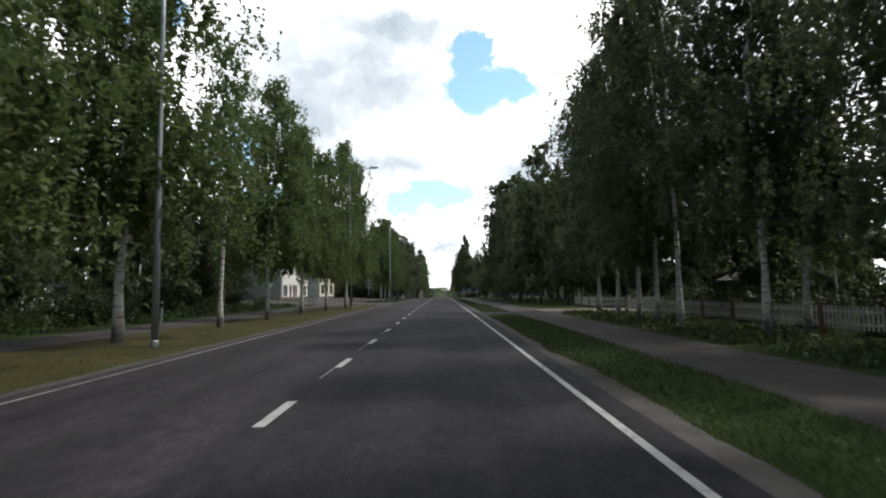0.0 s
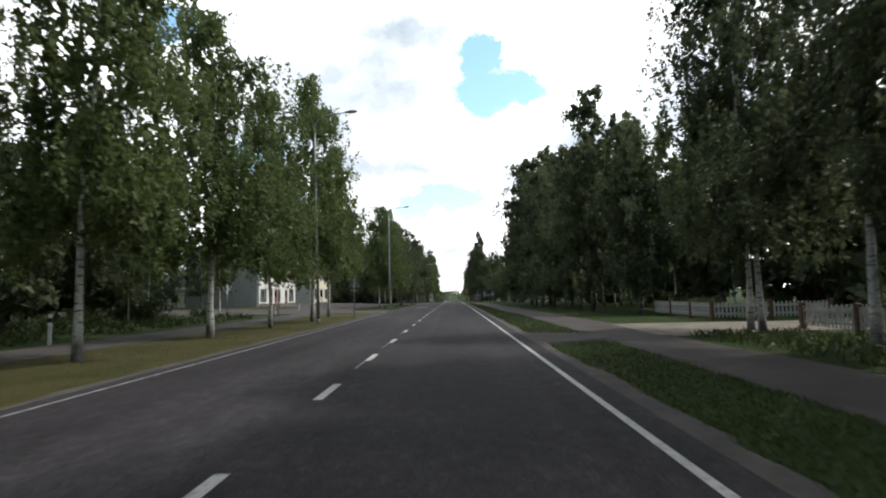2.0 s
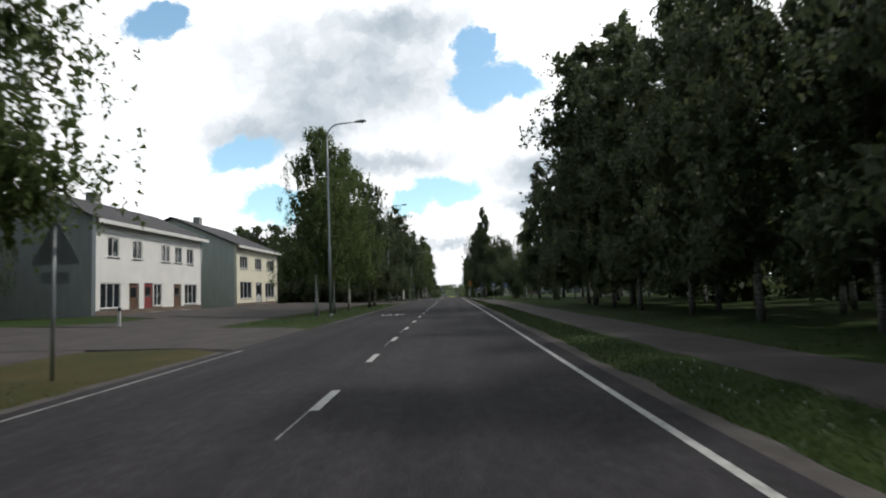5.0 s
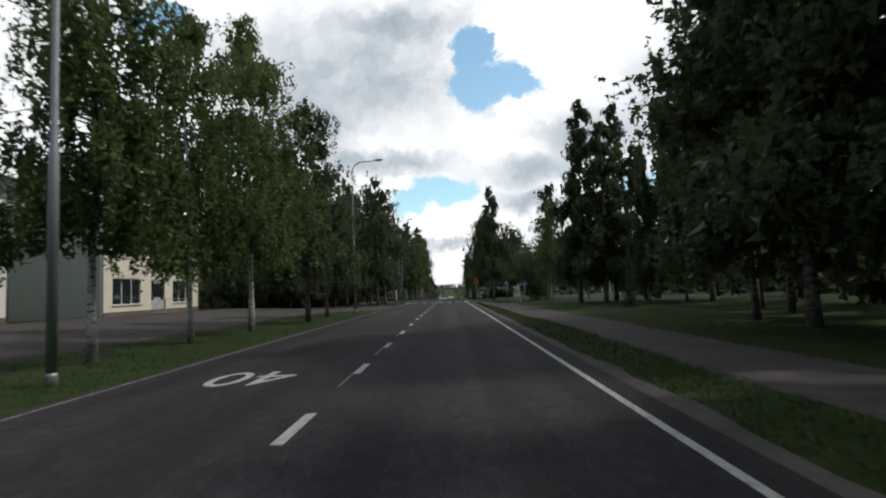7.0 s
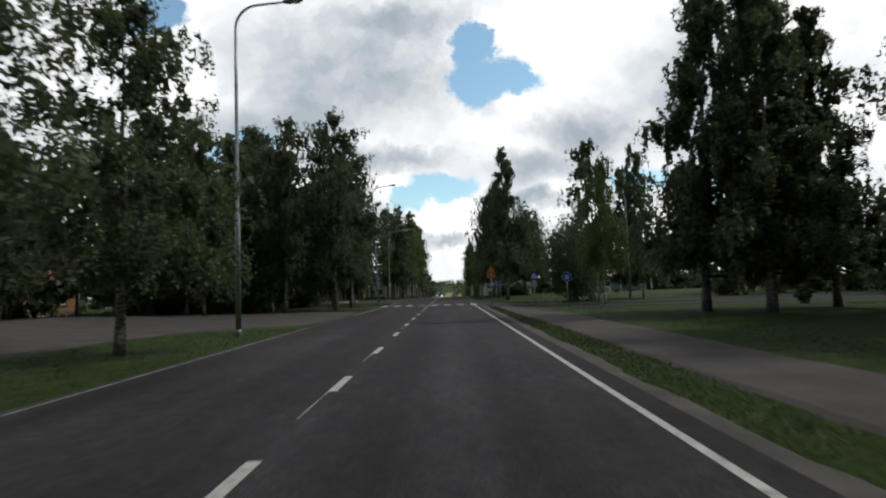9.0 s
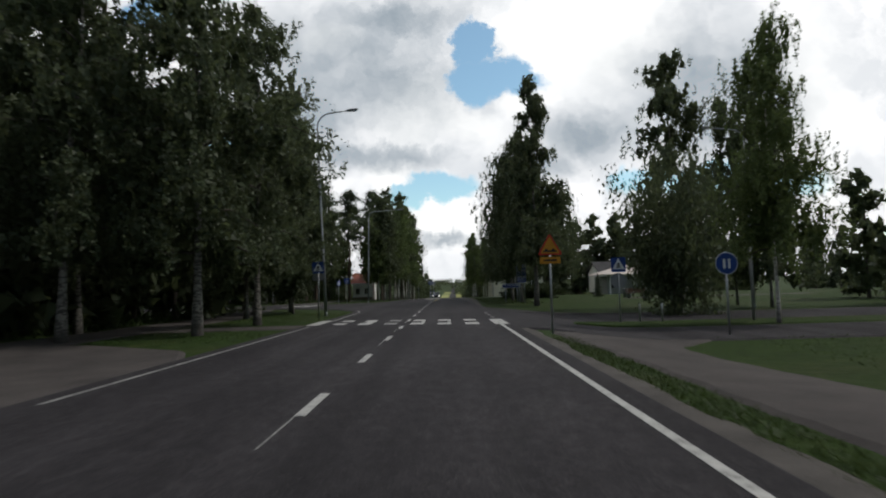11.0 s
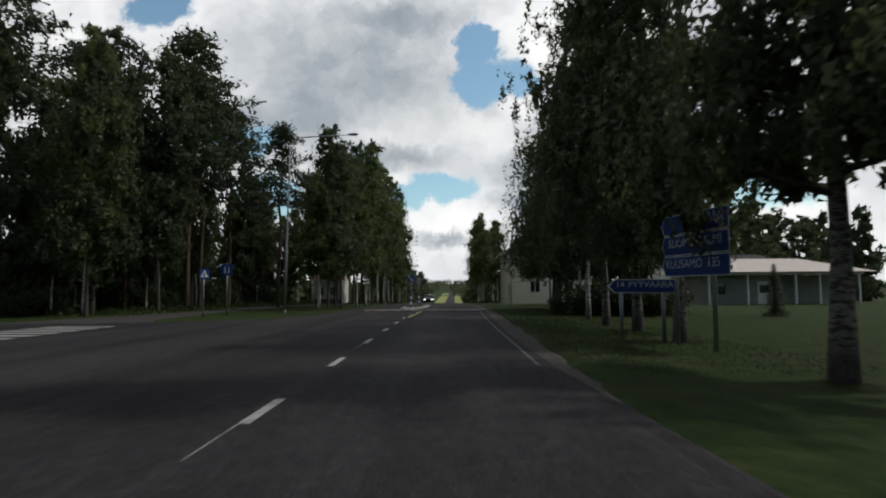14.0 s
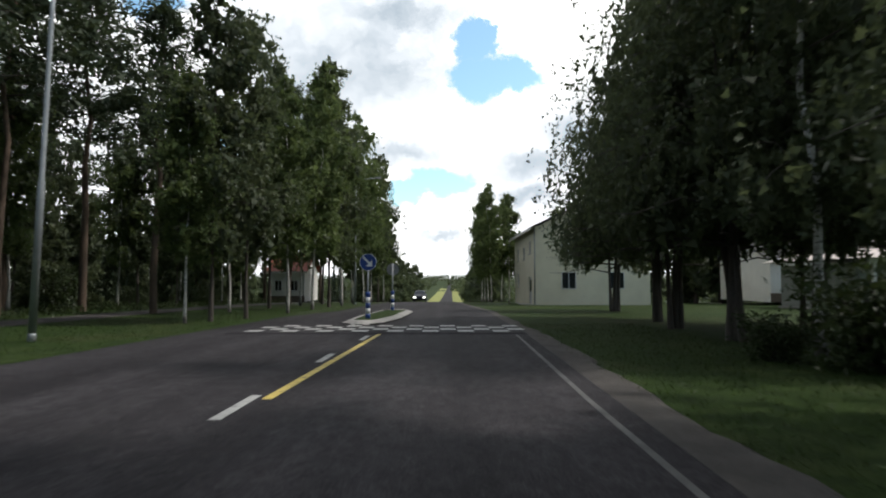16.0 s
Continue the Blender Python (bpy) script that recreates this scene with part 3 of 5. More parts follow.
def wood_mesh(name, bars):
    """Tapered bars joined in one mesh; each bar is (points, radii, sides); limbs take the second material."""
    verts, faces, kinds = [], [], []
    for pts, radii, sides in bars:
        start = len(verts)
        for i, (p, r) in enumerate(zip(pts, radii)):
            axis = np.subtract(pts[min(i + 1, len(pts) - 1)], pts[max(i - 1, 0)])
            axis = axis / (np.linalg.norm(axis) + 1e-9)
            u = np.cross(axis, (0.13, 0.97, 0.21))
            u /= np.linalg.norm(u) + 1e-9
            w = np.cross(axis, u)
            for j in range(sides):
                t = 2 * math.pi * j / sides
                verts.append(tuple(np.asarray(p) + (u * math.cos(t) + w * math.sin(t)) * r))
        for i in range(len(pts) - 1):
            for j in range(sides):
                q = start + i * sides
                faces.append((q + j, q + (j + 1) % sides, q + sides + (j + 1) % sides, q + sides + j))
                kinds.append(1 if sides < 6 else 0)
    me = mesh_from(name, verts, faces)
    me.polygons.foreach_set("use_smooth", np.ones(len(me.polygons), dtype=bool))
    me.polygons.foreach_set("material_index", np.array(kinds, dtype=np.int32))
    return me


def grow_birch(rng, high, wide, leaves, size, clear=0.2, droop=1.0, stout=1.0, stems=1, low=0.9, cone=False, core=0.37, fat=1.75):
    bars, tips = [], []
    for stem in range(stems):
        lean = rng.normal(0, 0.02 if stems == 1 else 0.10, 2) * high
        top = high * (1 if stem == 0 else rng.uniform(0.75, 0.95))
        foot = np.array([0, 0, -0.15]) if stem == 0 else np.array([rng.uniform(-0.4, 0.4), rng.uniform(-0.4, 0.4), -0.15])
        wob = rng.normal(0, 0.012 * high, (9, 2))
        wob[0] = 0
        pts = []
        for i in range(9):
            f = i / 8
            p = foot + np.array([lean[0] * f ** 1.5 + wob[i, 0] * f, lean[1] * f ** 1.5 + wob[i, 1] * f, top * f * 0.98 + 0.0])
            pts.append(p)
        thick = 0.0115 * top * stout
        bars.append((pts, [thick * (1.45 if i == 0 else (1 - i / 8) * 0.93 + 0.07) for i in range(9)], 9))
        count = 29 if leaves > 5000 else 14
        for k in range(count):
            u = (k + rng.uniform(0, 1)) / count
            h = clear + (0.985 - clear) * u
            f = h * 8
            i = min(int(f), 7)
            base = pts[i] * (1 - f + i) + pts[i + 1] * (f - i)
            shape = 1.05 * (1.02 - u) ** 0.75 if cone else math.sin(math.pi * (0.19 + 0.77 * u)) ** 0.9 * (1.12 - 0.4 * u)
            reach = min(wide * 0.5 * shape * rng.uniform(0.65, 1.2) + 0.2, wide * 0.54) * (0.8 if cone else 0.95)
            az = k * 2.4 + rng.uniform(-0.5, 0.5)
            rise = rng.uniform(0.5, 1.0) * (0.5 + 0.8 * u)
            limb = []
            for s in (0, 0.4, 0.75, 1.0):
                limb.append(base + np.array([math.cos(az) * reach * s, math.sin(az) * reach * s, reach * (rise * s - 0.55 * droop * s * s)]))
            for q in limb[1:]:
                q[2] = max(q[2], min(base[2], low + 0.2))
            r0 = thick * (1 - h) * 0.42 + 0.010
            bars.append((limb, [r0, r0 * 0.7, r0 * 0.4, r0 * 0.12], 3))
            for _ in range(8 + int(reach * 7)):
                s = rng.uniform(0.12, 1.0) ** 0.75 * 1.06
                p = limb[0] * (1 - s) + limb[-1] * s + np.array([0, 0, reach * rise * s * 0.25])
                p = p + np.clip(rng.normal(0, 1, 3), -1.5, 1.5) * (0.22 + 0.075 * reach)
                tips.append((p, rng.uniform(0.1, 1.0) ** 2 * droop * (0.35 + 0.75 * (1 - u))))
    weight = np.array([0.35 + t[1] for t in tips])
    pick = rng.choice(len(tips), leaves, p=weight / weight.sum())
    where = np.array([tips[i][0] for i in pick])
    hang = np.array([tips[i][1] for i in pick]) * rng.uniform(0, 1, leaves)
    where[:, 2] -= hang
    where += rng.normal(0, 1, (leaves, 3)) * (0.045 + size * 0.4, 0.045 + size * 0.4, 0.12)
    # fuller, larger leaf clusters in the heart of the crown
    axis = np.array([pts[0][:2] * 0.3 + pts[-1][:2] * 0.7])
    sizes = np.full(leaves, size)
    inner = rng.uniform(0, 1, leaves) < core
    where[inner, :2] = axis + (where[inner, :2] - axis) * 0.66
    sizes[inner] *= fat
    # no stray sprays far outside the crown
    off = where[:, :2] - axis
    far_off = np.linalg.norm(off, axis=1)
    tip = np.clip(1.03 - where[:, 2] / high, 0.05, 1.0)
    most = wide * (0.56 * tip ** 0.75 + 0.02 if cone else np.full(leaves, 0.56))
    out = far_off > most
    where[out, :2] = (axis + off * (most * rng.uniform(0.55, 1.0, leaves) / np.maximum(far_off, 0.01))[:, None])[out]
    hem = low + 0.45 * np.sin(where[:, 0] * 1.7 + 1.0) + 0.45 * np.sin(where[:, 1] * 2.1)
    under = where[:, 2] < hem
    where[under, 2] = hem[under] + 3.0 * rng.uniform(0, 1, under.sum()) ** 1.4
    return bars, where, sizes


def grow_spruce(rng, high, wide, leaves, size, clear=0.06):
    bars, spots = [], []
    pts = [np.array([rng.normal(0, 0.004) * high * i / 6, rng.normal(0, 0.004) * high * i / 6, high * i / 6 - (0.15 if i == 0 else 0)]) for i in range(7)]
    bars.append((pts, [0.012 * high * (1 - i / 6) + 0.015 for i in range(7)], 8))
    whorls = int(high * 1.9)
    for w in range(whorls):
        u = clear + (0.985 - clear) * w / whorls
        reach = wide * 0.5 * (1 - u) ** 0.8 * rng.uniform(0.75, 1.2) + 0.12
        for b in range(5):
            az = b * 2 * math.pi / 5 + w * 0.9 + rng.uniform(-0.3, 0.3)
            l = reach * rng.uniform(0.7, 1.15)
            base = np.array([0, 0, high * u])
            tip = base + np.array([math.cos(az) * l, math.sin(az) * l, -0.30 * l])
            mid = base * 0.45 + tip * 0.55 + np.array([0, 0, -0.10 * l])
            bars.append(([base, mid, tip], [0.03 * (1 - u) + 0.008, 0.018 * (1 - u) + 0.005, 0.003], 3))
            for _ in range(max(2, int(l * 5))):
                s = rng.uniform(0.15, 1.02)
                spots.append((base * (1 - s) + tip * s + np.array([0, 0, -0.08 * l * math.sin(math.pi * s)]), 0.10 + 0.12 * l))
    pick = rng.choice(len(spots), leaves)
    where = np.array([spots[i][0] for i in pick])
    sp = np.array([spots[i][1] for i in pick])[:, None]
    where = where + rng.normal(0, 1, (leaves, 3)) * sp * (1, 1, 0.6)
    where[:, 2] -= rng.uniform(0, 0.25, leaves)
    return bars, where, np.full(len(where), size)


def grow_pine(rng, high, wide, leaves, size, clear=0.5):
    bars, spots = [], []
    wob = rng.normal(0, 0.01 * high, (8, 2))
    pts = [np.array([wob[i, 0] * i / 7, wob[i, 1] * i / 7, high * i / 7 * 0.97 - (0.15 if i == 0 else 0)]) for i in range(8)]
    bars.append((pts, [0.0085 * high * (1 - i / 7 * 0.85) for i in range(8)], 8))
    for k in range(26):
        u = (k + rng.uniform(0, 1)) / 26
        h = clear + (0.96 - clear) * u
        f = h * 7
        i = min(int(f), 6)
        base = pts[i] * (1 - f + i) + pts[i + 1] * (f - i)
        l = wide * 0.5 * (1.05 - u) ** 0.6 * rng.uniform(0.5, 1.2)
        az = k * 2.4 + rng.uniform(-0.5, 0.5)
        tip = base + np.array([math.cos(az) * l, math.sin(az) * l, 0.25 * l])
        bars.append(([base, base * 0.5 + tip * 0.5 - np.array([0, 0, 0.06 * l]), tip], [0.05 * (1.1 - u), 0.03 * (1.1 - u), 0.006], 4))
        for _ in range(3):
            spots.append((base * 0.25 + tip * 0.75 + rng.normal(0, 0.25 * l + 0.05, 3), 0.32))
    pick = rng.choice(len(spots), leaves)
    where = np.array([spots[i][0] for i in pick]) + rng.normal(0, 0.3, (leaves, 3)) * (1, 1, 0.6)
    return bars, where, np.full(len(where), size)


def grow_shrub(rng, high, wide, leaves, size):
    bars, spots = [], []
    for k in range(9):
        az = k * 2.4 + rng.uniform(-0.4, 0.4)
        l = wide * 0.5 * rng.uniform(0.6, 1.1)
        h = high * rng.uniform(0.65, 1.0)
        base = np.array([math.cos(az) * 0.15, math.sin(az) * 0.15, -0.1])
        tip = np.array([math.cos(az) * l, math.sin(az) * l, h])
        mid = base * 0.5 + tip * 0.5 + np.array([-math.cos(az) * 0.12 * l, -math.sin(az) * 0.12 * l, 0.1 * h])
        bars.append(([base, mid, tip], [0.03 + 0.008 * high, 0.02 + 0.004 * high, 0.006], 5))
        for _ in range(14):
            s = rng.uniform(0.2, 1.0)
            spots.append(base * (1 - s) + tip * s + rng.normal(0, 0.13 * wide, 3) * (1, 1, 0.7))
    pick = rng.choice(len(spots), leaves)
    where = np.array([spots[i] for i in pick]) + rng.normal(0, 0.09 * wide, (leaves, 3))
    where[:, 2] = np.clip(where[:, 2], 0.05, high * 1.1)
    return bars, where, np.full(len(where), size)


# kind: growth, height, width, leaves, leaf size, thinness, extra, bark, foliage, label, category, variants
KINDS = {
    "row": (grow_birch, 11.0, 5.4, 27000, 0.052, 0.75, dict(clear=0.25, droop=1.5, low=2.2, stout=0.7, core=0.42, fat=1.6), "B", "b", "slender white-barked birch with a drooping green crown beside the road", "birch tree", 5),
    "thin": (grow_birch, 11.0, 3.6, 6500, 0.058, 0.6, dict(clear=0.38, droop=0.8, low=3.0, stout=0.8), "B", "b", "slim white-barked birch with a sparse high crown", "birch tree", 2),
    "fence_birch": (grow_birch, 14.0, 6.0, 19000, 0.058, 0.74, dict(clear=0.22, droop=1.2, low=2.3, stout=0.55, core=0.36), "B", "d", "tall white-barked birch with a full crown above a footpath", "birch tree", 4),
    "tall": (grow_birch, 16.0, 7.8, 14000, 0.088, 0.75, dict(clear=0.13, droop=1.3, low=1.6, stout=0.6, core=0.42, fat=2.2), "G", "d", "tall dense dark-leaved birch with a trunk darkened as if in shade", "birch tree", 4),
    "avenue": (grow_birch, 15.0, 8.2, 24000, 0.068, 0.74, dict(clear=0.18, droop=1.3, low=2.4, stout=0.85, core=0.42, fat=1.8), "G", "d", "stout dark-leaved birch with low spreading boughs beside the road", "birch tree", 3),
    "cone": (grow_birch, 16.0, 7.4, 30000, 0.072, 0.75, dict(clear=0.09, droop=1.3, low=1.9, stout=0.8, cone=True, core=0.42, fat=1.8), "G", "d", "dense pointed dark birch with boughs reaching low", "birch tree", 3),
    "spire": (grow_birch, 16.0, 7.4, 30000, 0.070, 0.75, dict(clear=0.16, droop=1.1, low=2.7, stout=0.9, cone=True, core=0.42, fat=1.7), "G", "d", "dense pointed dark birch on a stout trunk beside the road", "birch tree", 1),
    "wood": (grow_birch, 16.0, 5.4, 7000, 0.094, 0.62, dict(clear=0.28, droop=1.0, low=2.8, stout=0.48, fat=2.4), "B", "b", "tall woodland birch with a thin pale trunk", "birch tree", 4),
    "dark_wood": (grow_birch, 16.0, 5.4, 7000, 0.094, 0.62, dict(clear=0.24, droop=1.0, low=2.2, stout=0.48, fat=2.4), "D", "d", "tall woodland tree with a dark thin trunk", "tree", 3),
    "far": (grow_birch, 15.0, 7.5, 1300, 0.38, 0.6, dict(clear=0.03, droop=1.0, low=0.3), "D", "d", "leafy dark green tree standing in woods", "tree", 3),
    "park": (grow_birch, 12.0, 9.4, 24000, 0.075, 0.7, dict(clear=0.2, droop=1.3, stems=3, low=2.5, stout=0.9, core=0.42, fat=2.0), "D", "d", "large spreading dark tree overhanging the grass verge", "tree", 2),
    "spruce": (grow_spruce, 16.0, 5.0, 8000, 0.16, 0.35, {}, "D", "n", "dark green pointed spruce", "spruce tree", 2),
    "farspruce": (grow_spruce, 15.0, 5.5, 2000, 0.36, 0.45, {}, "D", "n", "dark distant spruce in woods", "spruce tree", 2),
    "pine": (grow_pine, 17.0, 5.0, 5000, 0.16, 0.35, {}, "P", "n", "tall pine with a bare reddish trunk", "pine tree", 3),
    "shrub": (grow_shrub, 1.6, 2.2, 2600, 0.07, 0.6, {}, "D", "s", "dense dark green bush", "bush", 3),
    "willow": (grow_shrub, 7.0, 7.0, 15000, 0.13, 0.7, {}, "D", "d", "spreading many-stemmed dark tree on a lawn", "tree", 2),
}
LIMB_BARK = material("dark_limb_bark", mottled((0.035, 0.03, 0.026), (0.11, 0.095, 0.08), 3.0, 24), 0.9)
# G: birch bark darkened for trunks that stand in shade
BARK = {"B": BIRCH_BARK, "G": SHADED_BIRCH_BARK, "D": DARK_BARK, "P": PINE_BARK}
FOLIAGE = {"b": BIRCH_LEAF, "d": DARK_LEAF, "n": NEEDLE, "s": SHRUB_LEAF}
grown = {}
tree_rng = np.random.default_rng(11)


def plant(kind, x, y, high=None, turn=None, wide=1.0, z=None):
    """One tree or bush, rooted in the ground."""
    grow, h0, w0, leaves, size, thin, extra, bark, foliage, label, category, variants = KINDS[kind]
    v = int(tree_rng.integers(variants))
    s = (high or h0 * tree_rng.uniform(0.88, 1.12)) / h0
    m = pose(x, y, (land(x, y) - 0.05) if z is None else z, 0, 0, tree_rng.uniform(0, 360) if turn is None else turn) @ Matrix.Diagonal((s * wide, s * wide, s, 1))
    name = {"bush": "bush", "pine tree": "pine_tree", "spruce tree": "spruce_tree", "birch tree": "birch_tree"}.get(category, "tree")
    if (kind, v) in grown:
        return copy_thing(grown[kind, v], m)
    rng = np.random.default_rng(100 * len(grown) + 7)
    bars, where, sizes = grow(rng, h0, w0, leaves, size, **extra)
    base = thing(name, m, label, category, name + "s")
    wood = part("trunk" if name != "bush" else "stem", wood_mesh("trunk", bars), BARK[bark], base)
    wood.data.materials.append(LIMB_BARK)
    part("crown", leaf_cloud("crown", where, sizes, thin, rng, 0.9 if foliage in "bd" else 0.0), FOLIAGE[foliage], base)
    grown[kind, v] = base
    return base


# row of birches on the left verge
for x, y, h, w in ((-6.2, 5, 12.0, 1.2), (-6.3, 11, 12.5, 1.2), (-6.6, 18.0, 12.8, 1.12), (-6.9, 24.6, 12.2, 1.0), (-6.6, 36.3, 11.8, 1.0), (-6.7, 43.2, 11.2, 0.95),
                   (-6.3, 48.2, 11, 0.9), (-5.9, 53.9, 11.8, 0.95), (-6.7, 61.3, 11, 0.9), (-6.7, 86.9, 10.3, 0.9), (-6.6, 91.5, 10.8, 0.9), (-6.5, 96.5, 11.2, 0.95)):
    plant("row", x, y, h, wide=w)
for x, y, h in ((-5.8, 102.7, 11.8), (-6.2, 108.9, 11.8)):
    plant("avenue", x, y, h, wide=1.1)
for x, y, h in ((-6.4, 134.9, 14.5), (-6.1, 139.6, 14), (-8.7, 145.5, 13.5), (-9.4, 133.0, 13.5), (-11.6, 137.0, 14)):
    plant("avenue", x, y, h)
plant("thin", -6.7, 30.9, 11.0)
plant("avenue", -25.2, 82.7, 10.8)
plant("tall", -29.8, 84.2, 11.3)
plant("tall", -34.4, 86.2, 12.4)
for x, y in ((-39.0, 88.2), (-44.2, 92.1), (-49.3, 95.1), (-37.0, 93.1)):
    plant("far", x, y, 12.5)
plant("tall", -8.7, 153.6, 15.2, wide=1.2)
plant("tall", -7.8, 150.9, 13.9)
plant("tall", -9.7, 149.4, 14.4, wide=1.1)
plant("tall", -13.1, 157.1, 14.9)
plant("tall", -13.0, 128.7, 12.9)
plant("tall", -17.1, 126.7, 12.9)
# more birches and woods behind the left footpath
for i in range(11):
    plant("far", -14.5 - tree_rng.uniform(0, 7), 16 + i * 3.7, tree_rng.uniform(10.5, 13))
for x, y in ((-13.9, 14.0), (-14.4, 20.0), (-13.4, 26.0), (-16.5, 31.0), (-19.5, 35.9), (-14.9, 52.2), (-18.5, 46.9), (-22.6, 41.9), (-17.4, 58.4), (-22.5, 55.3), (-26.6, 50.1), (-20.5, 24.0), (-24.7, 30.0), (-27.7, 36.9), (-15.4, 64.4)):
    plant("wood", x, y, 11 + tree_rng.uniform(0, 3.5))
for i in range(20):
    plant("far", -26 - tree_rng.uniform(0, 22), 12 + i * 3.2 + tree_rng.uniform(-1, 1), tree_rng.uniform(10, 14))
for i in range(18):
    plant("farspruce" if i % 3 == 0 else "far", -44 - tree_rng.uniform(0, 26), 36 + i * 4.5, tree_rng.uniform(9, 13))
for x, y, h in ((-15.2, 24.0, 11.8), (-18.0, 29.0, 12.4), (-20.6, 34.0, 12.4), (-24.2, 39.8, 12.9), (-19.0, 52.7, 12.4)):
    plant("tall", x, y, h)
for x, y, h in ((-16.5, 51.0, 13.0), (-13.8, 28.0, 13.4), (-20.5, 47.5, 12.5), (-13.3, 22.0, 12.9)):
    plant("avenue", x, y, h, wide=1.2)
for i in range(9):
    plant("far", -52 - 3 * i, 80 + i * 4.0, tree_rng.uniform(9, 12))
# trees left, between the houses and the junction
for x, y, h in ((-13.2, 141.5, 16), (-12.8, 146.5, 16), (-13.8, 135.5, 16)):
    plant("far", x, y, h)
for i in range(12):
    plant("far", -15.5 - tree_rng.uniform(0, 9), 131 + i * 2.3, tree_rng.uniform(13.5, 16.5))
for x, y, h in ((-14.5, 129.7, 12.4), (-18.6, 133.2, 13.4), (-14.5, 138.2, 14.4), (-16.6, 144.2, 14.4), (-20.7, 149.1, 14.4), (-15.6, 151.0, 13.4), (-19.8, 155.6, 14.4), (-24.8, 141.1, 14.4), (-26.9, 150.9, 14.4), (-22.9, 158.4, 14.4)):
    plant("tall", x, y, h)
for i in range(16):
    plant("far", -28 - tree_rng.uniform(0, 25), 124 + i * 2.6, tree_rng.uniform(12, 16))
for i in range(12):
    plant("farspruce" if i % 3 == 0 else "far", -36 - tree_rng.uniform(0, 20), 74 + i * 5, tree_rng.uniform(8, 12))
# tall open woods left beyond the junction
for x, y, h in ((-18.4, 180.7, 19.1), (-20.5, 184.8, 20.6), (-23.5, 181.1, 21.6), (-19.0, 190.0, 19.1), (-25.7, 186.8, 21.6)):
    plant("tall" if x < -19 else "wood", x, y, h, wide=0.8)
for x, y, h in ((-22.1, 190.9, 21.6), (-18.2, 195.0, 19.6), (-12.7, 198.2, 14.9), (-18.2, 201.0, 17.5), (-27.3, 192.8, 22.7), (-29.2, 184.6, 23.7), (-32.3, 188.7, 23.7), (-27.6, 179.5, 22.7), (-20.3, 197.9, 19.6)):
    plant("pine" if y % 2 else "dark_wood", x, y, h, wide=1.15)
for i in range(38):
    y = 178.5 + tree_rng.uniform(0, 62)
    x = (-10.5 if y > 204 else -13.5) - 22 * tree_rng.uniform(0, 1) ** 1.2
    if -17 < x < -12.5:
        x -= 4.5
    plant(("pine", "dark_wood", "wood", "dark_wood", "wood", "dark_wood")[i % 6], x, y, tree_rng.uniform(14, 18.5))
for i in range(14):
    plant("far", -34 - tree_rng.uniform(0, 14), 196 + i * 4.5, tree_rng.uniform(10, 13))
for i in range(34):
    plant("far", -21 - tree_rng.uniform(0, 12), 178 + i * 2.4, tree_rng.uniform(5, 9))
for x, y, h in ((-7.4, 190.3, 14), (-6.9, 191.4, 15), (-6.3, 193.6, 15.5), (-5.9, 198.6, 16.5), (-5.9, 204, 18), (-5.9, 209, 19), (-5.9, 214, 19.5), (-5.9, 220, 20), (-5.9, 226, 20), (-5.9, 232, 20),
                (-5.9, 239, 20), (-6.0, 246, 20), (-9.5, 200, 16.5), (-9.5, 207, 18.5), (-9.2, 214, 20), (-9, 221, 20), (-9, 230, 20), (-9, 238, 20)):
    plant("dark_wood" if int(y) % 2 else "wood", x, y, h, wide=1.0)
for i in range(24):
    plant("farspruce" if i % 4 == 0 else "far", -26 - tree_rng.uniform(0, 22), 180 + i * 3.4, tree_rng.uniform(10, 14))

for i in range(26):
    plant("far", -40 - tree_rng.uniform(0, 22), 176 + i * 2.6, tree_rng.uniform(11, 16))
for i in range(14):
    plant("shrub", -17.5 - tree_rng.uniform(0, 14), 180 + i * 3.2, tree_rng.uniform(1.2, 2.4))
for i in range(22):
    plant("far", -30 - tree_rng.uniform(0, 40), 238 + i * 2, tree_rng.uniform(9, 14))
# birches along the right, before the fence
for x, y, h in ((10.4, 13.5, 14.0), (11.0, 18.8, 14.5), (10.2, 24.2, 14.5), (11.8, 25.0, 14.0), (9.7, 28.2, 14.8), (9.8, 30.4, 14.0), (9.9, 32.6, 14.5), (9.8, 35.0, 14.0), (10.4, 40.0, 13.5), (10.6, 41.0, 13.0)):
    plant("fence_birch", x, y, h)
for x, y, h in ((14.6, 20.0, 14.5), (14.5, 31.5, 15)):
    plant("tall", x, y, h)
for i in range(20):
    y = 16 + i * 2.1
    if not 40.5 < y < 48:
        plant("wood" if i % 2 else "far", 17 + tree_rng.uniform(0, 18), y, tree_rng.uniform(9, 12) if y < 38 else tree_rng.uniform(12, 16))
for i in range(9):
    plant("far", 17 + 1.7 * i + tree_rng.uniform(-1, 1), 52 + tree_rng.uniform(0, 10), tree_rng.uniform(12, 15))
for x, y, h in ((25, 42, 13), (28, 46, 14), (24, 49.5, 13), (31, 50, 14), (35, 45, 14), (30, 39, 13)):
    plant("far", x, y, h)
